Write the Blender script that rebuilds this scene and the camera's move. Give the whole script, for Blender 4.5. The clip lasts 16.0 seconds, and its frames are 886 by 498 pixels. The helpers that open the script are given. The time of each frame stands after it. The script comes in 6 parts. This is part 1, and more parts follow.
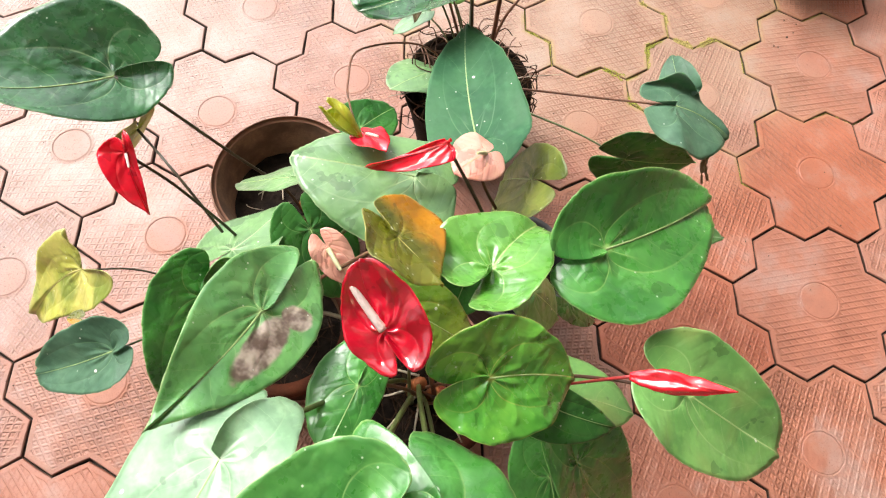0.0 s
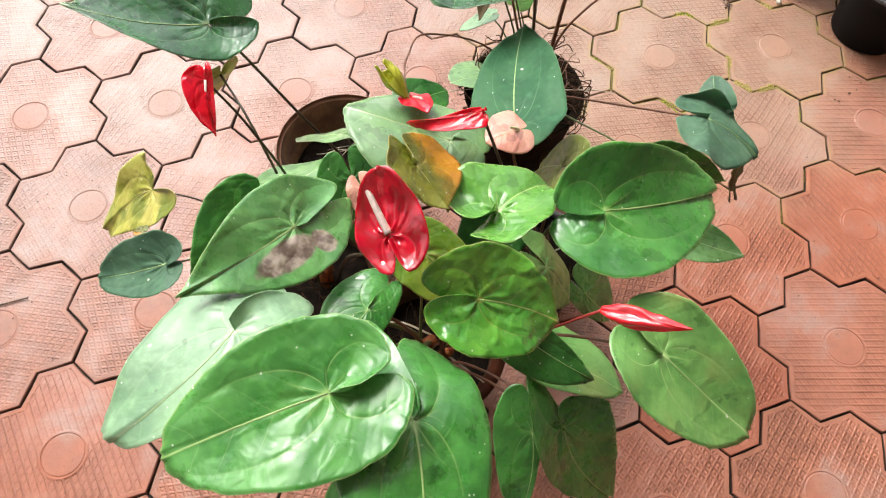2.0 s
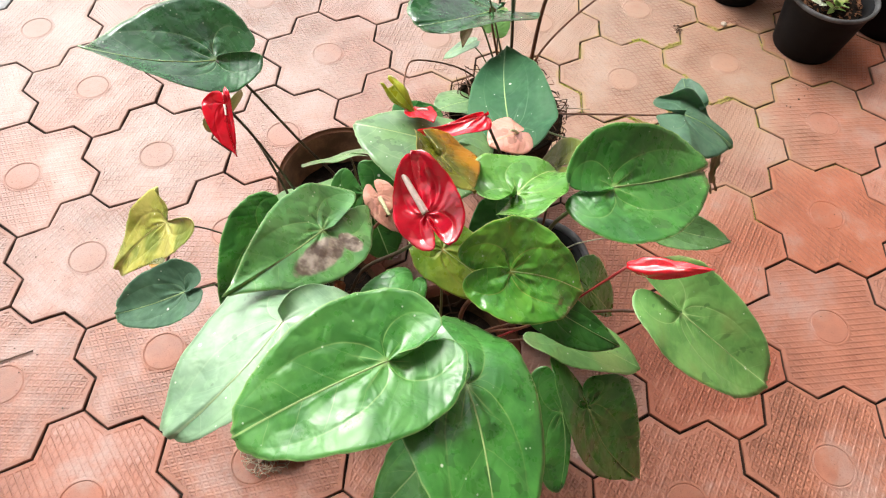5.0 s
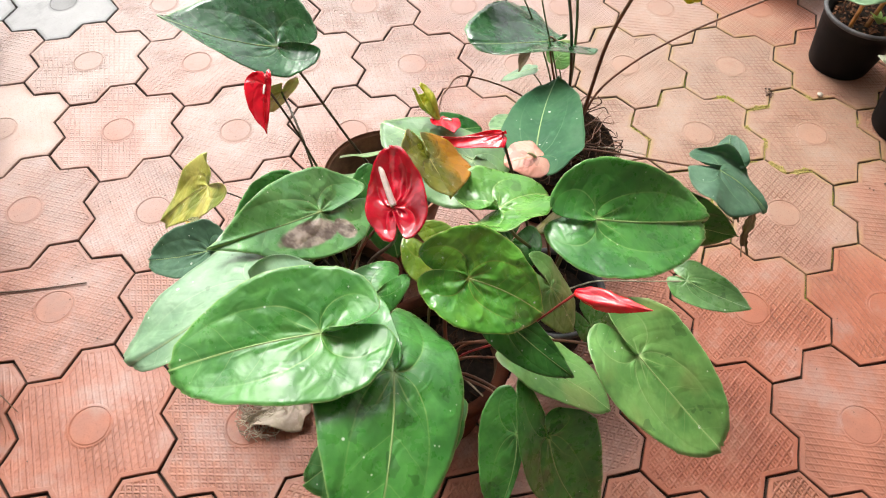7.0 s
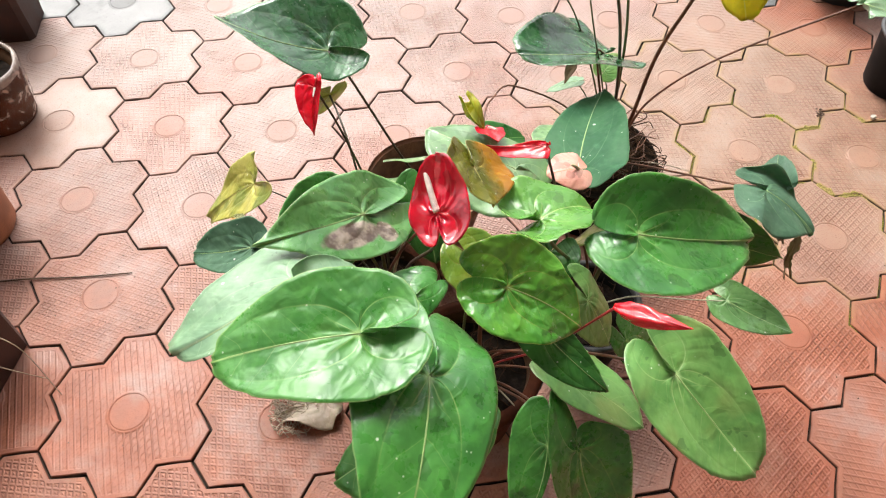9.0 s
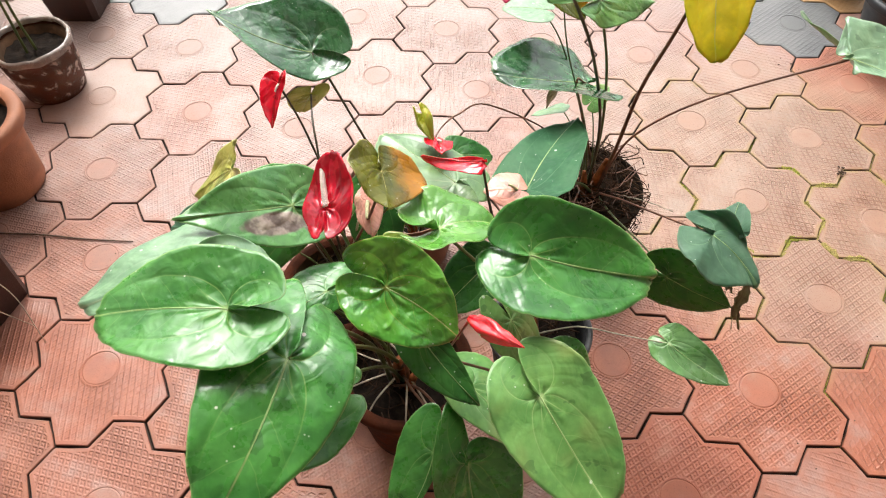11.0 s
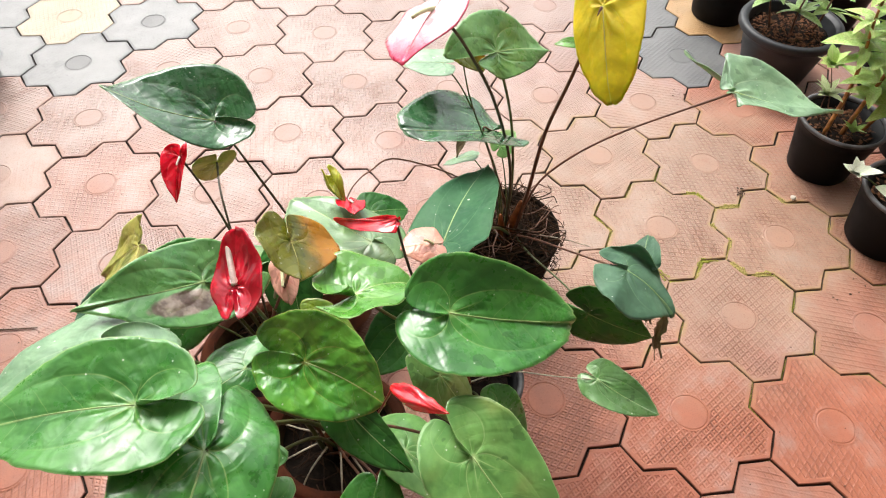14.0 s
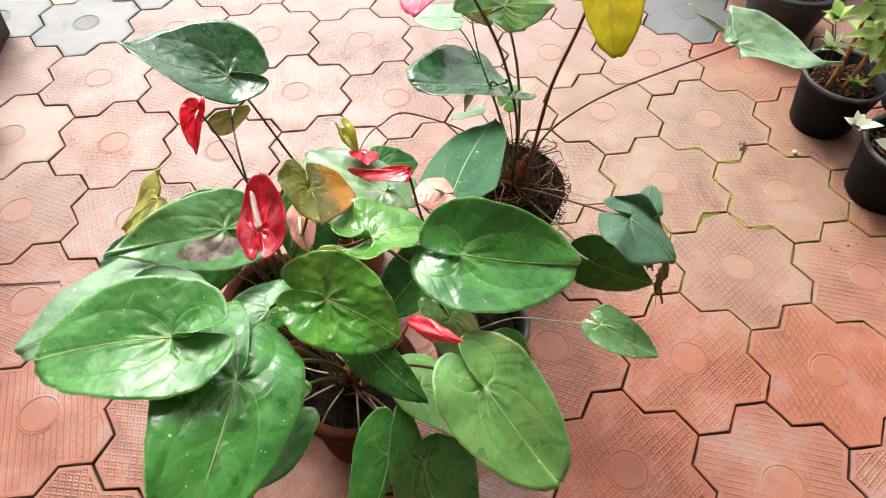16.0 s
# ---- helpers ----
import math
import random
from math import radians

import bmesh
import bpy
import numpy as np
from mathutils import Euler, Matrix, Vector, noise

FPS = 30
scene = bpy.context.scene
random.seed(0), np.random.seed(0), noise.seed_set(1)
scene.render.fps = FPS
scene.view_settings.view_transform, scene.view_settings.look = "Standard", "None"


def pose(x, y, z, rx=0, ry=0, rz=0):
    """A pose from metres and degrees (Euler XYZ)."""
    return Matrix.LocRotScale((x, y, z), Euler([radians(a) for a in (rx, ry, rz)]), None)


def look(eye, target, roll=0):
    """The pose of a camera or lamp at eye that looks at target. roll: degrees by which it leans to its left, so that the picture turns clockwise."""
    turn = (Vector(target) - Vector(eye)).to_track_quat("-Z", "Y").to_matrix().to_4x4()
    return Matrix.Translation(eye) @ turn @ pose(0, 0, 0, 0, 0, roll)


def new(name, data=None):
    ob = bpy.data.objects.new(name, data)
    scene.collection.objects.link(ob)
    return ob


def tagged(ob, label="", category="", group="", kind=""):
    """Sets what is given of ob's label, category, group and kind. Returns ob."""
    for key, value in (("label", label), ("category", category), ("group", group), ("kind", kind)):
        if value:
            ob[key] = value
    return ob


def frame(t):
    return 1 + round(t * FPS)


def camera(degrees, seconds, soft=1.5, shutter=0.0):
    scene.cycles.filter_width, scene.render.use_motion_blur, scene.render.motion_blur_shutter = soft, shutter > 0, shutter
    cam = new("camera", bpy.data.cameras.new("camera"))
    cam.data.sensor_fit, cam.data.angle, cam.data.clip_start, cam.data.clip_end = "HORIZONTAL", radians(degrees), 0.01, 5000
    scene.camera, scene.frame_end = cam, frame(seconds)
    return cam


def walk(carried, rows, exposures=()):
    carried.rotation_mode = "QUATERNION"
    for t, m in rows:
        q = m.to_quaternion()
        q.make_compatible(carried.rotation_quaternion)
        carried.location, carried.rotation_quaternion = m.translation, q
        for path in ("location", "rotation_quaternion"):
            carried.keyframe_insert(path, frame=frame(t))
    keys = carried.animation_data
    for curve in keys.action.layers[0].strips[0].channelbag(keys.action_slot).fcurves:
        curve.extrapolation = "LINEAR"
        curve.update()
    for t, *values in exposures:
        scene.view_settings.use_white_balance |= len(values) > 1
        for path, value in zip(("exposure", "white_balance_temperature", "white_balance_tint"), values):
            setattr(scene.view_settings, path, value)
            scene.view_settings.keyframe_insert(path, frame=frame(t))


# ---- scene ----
cam = camera(67.0, 16.0, soft=1.12)
PATH = [
    (0, (-0.635, -0.346, 1.026), (-0.297, 0.376, -0.809), 7.3),
    (0.5, (-0.616, -0.382, 1.034), (-0.343, 0.38, -0.795), 7.4),
    (1, (-0.622, -0.409, 1.04), (-0.397, 0.399, -0.776), 5.4),
    (1.5, (-0.624, -0.437, 1.046), (-0.421, 0.399, -0.759), 4.6),
    (2, (-0.618, -0.466, 1.048), (-0.437, 0.414, -0.739), 3.7),
    (2.5, (-0.607, -0.485, 1.052), (-0.425, 0.457, -0.703), 3.1),
    (3, (-0.603, -0.512, 1.045), (-0.431, 0.431, -0.71), 3.8),
    (3.5, (-0.616, -0.53, 1.042), (-0.42, 0.435, -0.699), 5.3),
    (4, (-0.642, -0.524, 1.048), (-0.4, 0.446, -0.684), 4.8),
    (4.5, (-0.676, -0.522, 1.046), (-0.389, 0.437, -0.685), 4.4),
    (5, (-0.692, -0.534, 1.048), (-0.38, 0.478, -0.648), 3.6),
    (5.2, (-0.686, -0.536, 1.047), (-0.401, 0.482, -0.651), 2.9),
    (7.3, (-0.556, -0.595, 1.06), (-0.56, 0.527, -0.596), 1.9),
    (7.5, (-0.547, -0.601, 1.062), (-0.57, 0.521, -0.593), 1.9),
    (8, (-0.556, -0.604, 1.069), (-0.574, 0.519, -0.586), 0.7),
    (8.5, (-0.586, -0.594, 1.064), (-0.572, 0.525, -0.594), 0.1),
    (8.7, (-0.592, -0.587, 1.062), (-0.603, 0.536, -0.593), 0.1),
    (10.8, (-0.405, -0.592, 1.071), (-0.722, 0.542, -0.546), -1.5),
    (11, (-0.402, -0.588, 1.071), (-0.693, 0.556, -0.544), -1.2),
    (11.5, (-0.4, -0.58, 1.07), (-0.623, 0.586, -0.539), 0.1),
    (12, (-0.394, -0.572, 1.071), (-0.571, 0.616, -0.528), -0.3),
    (12.5, (-0.393, -0.563, 1.074), (-0.537, 0.65, -0.51), -0.0),
    (13, (-0.391, -0.558, 1.076), (-0.522, 0.677, -0.491), -0.3),
    (13.5, (-0.39, -0.558, 1.078), (-0.494, 0.696, -0.477), 0.8),
    (14, (-0.39, -0.564, 1.08), (-0.495, 0.704, -0.463), 1.0),
    (14.5, (-0.393, -0.577, 1.091), (-0.499, 0.633, -0.497), 1.0),
    (15, (-0.377, -0.591, 1.091), (-0.571, 0.591, -0.511), -1.3),
    (15.5, (-0.366, -0.6, 1.091), (-0.495, 0.588, -0.512), 1.7),
    (16, (-0.396, -0.604, 1.095), (-0.502, 0.581, -0.513), 0.4),
]
walk(cam, [(t, look(eye, target, roll)) for t, eye, target, roll in PATH], [(0.0, 1.18), (0.5, 1.12), (1.1, 1.10), (1.5, 1.01), (2.0, 0.99), (9.0, 1.01), (12.5, 1.03), (13.5, 0.91), (15.0, 0.99), (16.0, 0.98)])

# ---- light: bright overcast sky past the open front of an assumed covered porch ----
SUN_EL, SUN_AZ = radians(52), radians(-28)
world = bpy.data.worlds.new("sky")
scene.world = world
world.use_nodes = True
wn, wl = world.node_tree.nodes, world.node_tree.links
sky = wn.new("ShaderNodeTexSky")
sky.sky_type, sky.sun_disc = "NISHITA", False
sky.sun_elevation, sky.sun_rotation = SUN_EL, SUN_AZ
sky.air_density, sky.dust_density, sky.ozone_density = 1.0, 6.0, 0.6
haze = wn.new("ShaderNodeHueSaturation")
haze.inputs["Saturation"].default_value = 0.22
wl.new(sky.outputs[0], haze.inputs["Color"])
wl.new(haze.outputs[0], wn["Background"].inputs["Color"])
wn["Background"].inputs["Strength"].default_value = 0.155
sun = new("sun", bpy.data.lights.new("sun", "SUN"))
sun.data.energy, sun.data.angle, sun.data.color = 1.0, radians(24), (1.0, 0.965, 0.91)
aim = Vector((math.sin(SUN_AZ) * math.cos(SUN_EL), math.cos(SUN_AZ) * math.cos(SUN_EL), math.sin(SUN_EL)))
sun.matrix_world = look(aim * 20, (0, 0, 0))


# ---- materials ----
def nodes(name):
    m = bpy.data.materials.new(name)
    m.use_nodes = True
    t = m.node_tree
    return m, t, t.nodes["Principled BSDF"]


def add(t, kind, **kw):
    n = t.nodes.new("ShaderNode" + kind)
    for k, v in kw.items():
        if k == "op":
            n.operation = v
        elif k == "blend":
            n.data_type, n.blend_type = "RGBA", v
        else:
            n.inputs[k].default_value = v
    return n


def math_(t, op, a, b=None, c=None):
    n = t.nodes.new("ShaderNodeMath")
    n.operation = op
    for i, v in enumerate((a, b, c)):
        if v is None:
            continue
        if isinstance(v, (int, float)):
            n.inputs[i].default_value = v
        else:
            t.links.new(v, n.inputs[i])
    return n.outputs[0]


def ramp_(t, v, lo, hi, a=0.0, b=1.0):
    n = t.nodes.new("ShaderNodeMapRange")
    n.interpolation_type = "SMOOTHSTEP"
    t.links.new(v, n.inputs[0])
    for i, x in enumerate((lo, hi, a, b)):
        n.inputs[i + 1].default_value = x
    return n.outputs[0]


def mix_(t, fac, a, b, blend="MIX"):
    n = t.nodes.new("ShaderNodeMix")
    n.data_type, n.blend_type = "RGBA", blend
    for sock, v in ((n.inputs[0], fac), (n.inputs[6], a), (n.inputs[7], b)):
        if isinstance(v, (int, float)):
            sock.default_value = v
        elif isinstance(v, tuple):
            sock.default_value = (*v, 1)
        else:
            t.links.new(v, sock)
    return n.outputs[2]


def noise_(t, vec, scale, detail=4.0, rough=0.55, out="Fac"):
    n = add(t, "TexNoise", Scale=scale, Detail=detail, Roughness=rough)
    t.links.new(vec, n.inputs["Vector"])
    return n.outputs[out]


def bump_(t, h, strength, dist, normal=None):
    n = add(t, "Bump", Strength=strength, Distance=dist)
    t.links.new(h, n.inputs["Height"])
    if normal is not None:
        t.links.new(normal, n.inputs["Normal"])
    return n.outputs[0]


def shifted(t, vec):
    """The coordinates, moved by a random amount for each object."""
    info = t.nodes.new("ShaderNodeObjectInfo")
    n = add(t, "VectorMath", op="ADD")
    m = add(t, "VectorMath", op="SCALE", Scale=7.3)
    comb = t.nodes.new("ShaderNodeCombineXYZ")
    for i in range(3):
        t.links.new(info.outputs["Random"], comb.inputs[i])
    t.links.new(comb.outputs[0], m.inputs[0])
    t.links.new(vec, n.inputs[0])
    t.links.new(m.outputs[0], n.inputs[1])
    return n.outputs[0], info.outputs["Random"]


def plain(name, color, rough=0.6, metal=0.0, var=0.25, scale=40.0, bump=0.2, grit=300.0, spec=0.5):
    """A painted, moulded or earthy surface with mottling at two scales and fine relief."""
    m, t, b = nodes(name)
    co = t.nodes.new("ShaderNodeTexCoord").outputs["Object"]
    vec, rnd = shifted(t, co)
    big, small = noise_(t, vec, scale), noise_(t, vec, grit, 3.0)
    dark = tuple(c * (1 - var) for c in color)
    light = tuple(min(1, c * (1 + var)) for c in color)
    c1 = mix_(t, ramp_(t, big, 0.35, 0.68), dark, light)
    c2 = mix_(t, ramp_(t, small, 0.3, 0.7, 0, 0.35), c1, dark)
    t.links.new(c2, b.inputs["Base Color"])
    b.inputs["Metallic"].default_value = metal
    b.inputs["Specular IOR Level"].default_value = spec
    t.links.new(ramp_(t, big, 0.2, 0.8, rough - 0.08, min(1, rough + 0.1)), b.inputs["Roughness"])
    t.links.new(bump_(t, small, bump, 0.002), b.inputs["Normal"])
    return m


def leaf_material(name, dark, light, vein, rough=0.19, veins=4.5, specks=0.8, pucker=0.5, blotch=None, blotch_amount=0.0, burn=False, one_side=False, flush=None, coat=0.4, trans=0.1, spec=0.5, sss=0.4, crinkle=0.0):
    """Waxy leaf: two greens in clouds, pale midrib, curved side veins, a thin pale margin, wear and white specks."""
    m, t, b = nodes(name)
    uv = t.nodes.new("ShaderNodeUVMap")
    uv.uv_map = "blade"
    rim = t.nodes.new("ShaderNodeUVMap")
    rim.uv_map = "rim"
    sp, sr = t.nodes.new("ShaderNodeSeparateXYZ"), t.nodes.new("ShaderNodeSeparateXYZ")
    t.links.new(uv.outputs[0], sp.inputs[0])
    t.links.new(rim.outputs[0], sr.inputs[0])
    s, v, r = sp.outputs[0], sp.outputs[1], sr.outputs[0]
    co = t.nodes.new("ShaderNodeTexCoord").outputs["Object"]
    vec, rnd = shifted(t, co)
    clouds, fine, grain = noise_(t, vec, 22.0, 3.0), noise_(t, vec, 120.0, 4.0), noise_(t, vec, 900.0, 2.0)
    av = math_(t, "ABSOLUTE", v)
    # a few side veins from the midrib, and a curved vein from the joint through each half and each lobe
    wob = math_(t, "MULTIPLY", math_(t, "SUBTRACT", clouds, 0.5), 0.10)
    bend = math_(t, "POWER", av, 1.3)
    ph = math_(t, "MULTIPLY", math_(t, "ADD", math_(t, "SUBTRACT", s, math_(t, "MULTIPLY", bend, 0.5)), wob), veins)
    wave = math_(t, "ABSOLUTE", math_(t, "SUBTRACT", math_(t, "FRACT", ph), 0.5))
    side = math_(t, "MULTIPLY", ramp_(t, wave, 0.0, 0.03, 1, 0), ramp_(t, av, 0.15, 0.75, 0.30, 0))
    fore = math_(t, "MULTIPLY", math_(t, "MULTIPLY", math_(t, "SQRT", math_(t, "MAXIMUM", s, 0.0)), 1.12), math_(t, "POWER", math_(t, "MAXIMUM", math_(t, "SUBTRACT", 1.0, s), 0.0), 0.62))
    aft = math_(t, "MULTIPLY", math_(t, "MULTIPLY", math_(t, "SQRT", math_(t, "MAXIMUM", math_(t, "MULTIPLY", s, -1.0), 0.0)), 0.95), math_(t, "SQRT", math_(t, "MAXIMUM", math_(t, "ADD", s, 1.0), 0.0)))
    off = math_(t, "ABSOLUTE", math_(t, "SUBTRACT", math_(t, "SUBTRACT", av, math_(t, "ADD", fore, aft)), math_(t, "MULTIPLY", wob, 0.6)))
    loop = math_(t, "MULTIPLY", ramp_(t, off, 0.004, 0.018, 1, 0), ramp_(t, r, 0.25, 0.95, 0.62, 0.10))
    mid = math_(t, "MULTIPLY", ramp_(t, av, 0.005, 0.022, 1, 0), ramp_(t, s, -0.05, 0.0))
    vein_f = math_(t, "MAXIMUM", math_(t, "MAXIMUM", side, loop), mid)
    vein_f = math_(t, "MAXIMUM", vein_f, ramp_(t, r, 0.02, 0.10, 0.9, 0))
    # short pale veins that spread from the joint like a star
    ang = math_(t, "ARCTAN2", v, s)
    ray = math_(t, "ABSOLUTE", math_(t, "SINE", math_(t, "ADD", math_(t, "MULTIPLY", ang, 3.5), wob)))
    star = math_(t, "MULTIPLY", ramp_(t, ray, 0.04, 0.22, 1, 0), ramp_(t, r, 0.06, 0.42, 0.85, 0))
    vein_f = math_(t, "MAXIMUM", vein_f, star)
    edge = ramp_(t, math_(t, "ADD", r, math_(t, "MULTIPLY", math_(t, "SUBTRACT", fine, 0.5), 0.02)), 0.980, 0.997, 0, 0.5)
    c = mix_(t, ramp_(t, clouds, 0.34, 0.66), dark, light)
    c = mix_(t, ramp_(t, wave, 0.05, 0.45, 0.0, 0.15), c, light)
    c = mix_(t, ramp_(t, noise_(t, vec, 9.0, 2.0), 0.50, 0.72, 0.0, 0.25), c, tuple(0.55 * q for q in dark))
    c = mix_(t, math_(t, "MULTIPLY", rnd, 0.22), c, dark)
    c = mix_(t, ramp_(t, fine, 0.45, 0.75, 0, 0.3), c, dark)
    c = mix_(t, ramp_(t, noise_(t, vec, 62.0, 3.0, 0.6), 0.50, 0.72, 0, 0.4), c, tuple(min(1.0, 1.25 * q) for q in light))
    if blotch:
        where = ramp_(t, noise_(t, vec, 14.0, 2.0), 0.52, 0.66)
        if one_side:
            where = ramp_(t, math_(t, "ADD", v, math_(t, "MULTIPLY", math_(t, "SUBTRACT", clouds, 0.5), 0.8)), 0.1, 0.55)
        c = mix_(t, math_(t, "MULTIPLY", where, blotch_amount), c, blotch)
    if flush:
        # colour that runs in from the tip and the margin
        ink = math_(t, "MAXIMUM", ramp_(t, math_(t, "ADD", s, math_(t, "MULTIPLY", math_(t, "SUBTRACT", clouds, 0.5), 0.5)), 0.35, 0.8), ramp_(t, r, 0.86, 0.99, 0, 0.8))
        c = mix_(t, ink, c, flush)
    c = mix_(t, math_(t, "MULTIPLY", vein_f, 0.72), c, vein)
    c = mix_(t, edge, c, vein)
    # wet-looking dark patches with crisp edges, and a wax bloom that is rubbed off unevenly
    c = mix_(t, ramp_(t, noise_(t, vec, 34.0, 3.0, 0.5), 0.625, 0.64, 0, 0.5 if coat >= 0.1 else 0.0), c, tuple(0.45 * q for q in dark))
    wax = noise_(t, vec, 48.0, 3.0, 0.6)
    rg = math_(t, "ADD", ramp_(t, fine, 0.3, 0.75, rough - 0.06, rough + 0.06), ramp_(t, wax, 0.36, 0.62, 0.0, 0.17 if specks else 0.02))
    if burn:
        # scorched, papery patches either side of the junction on one half of the blade
        n = math_(t, "MULTIPLY", math_(t, "SUBTRACT", fine, 0.5), 0.32)

        def spot(cs, cv, rs, rv):
            ds = math_(t, "DIVIDE", math_(t, "SUBTRACT", s, cs), rs)
            dv = math_(t, "DIVIDE", math_(t, "SUBTRACT", v, cv), rv)
            d = math_(t, "ADD", math_(t, "SQRT", math_(t, "ADD", math_(t, "MULTIPLY", ds, ds), math_(t, "MULTIPLY", dv, dv))), n)
            return ramp_(t, d, 0.8, 1.02, 1, 0)
        patch = math_(t, "MAXIMUM", spot(0.20, 0.38, 0.34, 0.30), spot(-0.19, 0.55, 0.17, 0.30))
        tan = mix_(t, ramp_(t, wax, 0.35, 0.65), (0.085, 0.052, 0.036), (0.40, 0.33, 0.27))
        c = mix_(t, patch, c, tan)
        rg = math_(t, "ADD", rg, math_(t, "MULTIPLY", patch, 0.3))
    dots = add(t, "TexVoronoi", Scale=55.0)
    t.links.new(vec, dots.inputs["Vector"])
    pick = t.nodes.new("ShaderNodeSeparateXYZ")
    t.links.new(dots.outputs["Color"], pick.inputs[0])
    drop = math_(t, "MULTIPLY", ramp_(t, math_(t, "MULTIPLY", dots.outputs["Distance"], math_(t, "ADD", pick.outputs[1], 0.7)), 0.06, 0.11, 1, 0), math_(t, "GREATER_THAN", pick.outputs[0], 1 - 0.16 * specks))
    c = mix_(t, math_(t, "MULTIPLY", drop, 0.8), c, (0.75, 0.78, 0.7))
    if specks:
        dust = add(t, "TexVoronoi", Scale=170.0)
        t.links.new(vec, dust.inputs["Vector"])
        some = t.nodes.new("ShaderNodeSeparateXYZ")
        t.links.new(dust.outputs["Color"], some.inputs[0])
        c = mix_(t, math_(t, "MULTIPLY", ramp_(t, dust.outputs["Distance"], 0.08, 0.2, 0.7, 0), math_(t, "GREATER_THAN", some.outputs[0], 1 - 0.08 * specks)), c, (0.72, 0.76, 0.66))
    t.links.new(c, b.inputs["Base Color"])
    t.links.new(rg, b.inputs["Roughness"])
    b.inputs["Coat Weight"].default_value, b.inputs["Coat Roughness"].default_value = coat, 0.12 if specks else 0.04
    b.inputs["Specular IOR Level"].default_value = spec
    petal = specks == 0 and coat >= 0.1 and light[1] < 0.2
    b.inputs["Subsurface Weight"].default_value = sss if petal else trans
    b.inputs["Subsurface Radius"].default_value = (0.012, 0.002, 0.002) if petal else (0.003, 0.006, 0.002)
    b.inputs["Subsurface Scale"].default_value = 0.4
    h1 = bump_(t, math_(t, "ADD", ramp_(t, wave, 0.0, 0.3), ramp_(t, off, 0.0, 0.06)), min(pucker, 0.4) * 0.8, 0.0007)
    # blistered between the veins near the joint, calmer towards the margin
    dent = add(t, "TexNoise", Scale=42.0, Detail=2.0, Roughness=0.45, Distortion=0.8)
    t.links.new(vec, dent.inputs["Vector"])
    h1 = bump_(t, math_(t, "MULTIPLY", dent.outputs["Fac"], ramp_(t, r, 0.1, 0.75, 1.0, 0.7)), 0.75, 0.0080 * (pucker + 0.1), h1)
    if crinkle:
        fold = add(t, "TexNoise", Scale=62.0, Detail=1.0, Roughness=0.35, Distortion=0.5)
        t.links.new(vec, fold.inputs["Vector"])
        h1 = bump_(t, fold.outputs["Fac"], 0.8, crinkle, h1)
    h2 = bump_(t, fine, 0.1, 0.0012, h1)
    t.links.new(bump_(t, grain, 0.06, 0.0005, h2), b.inputs["Normal"])
    return m


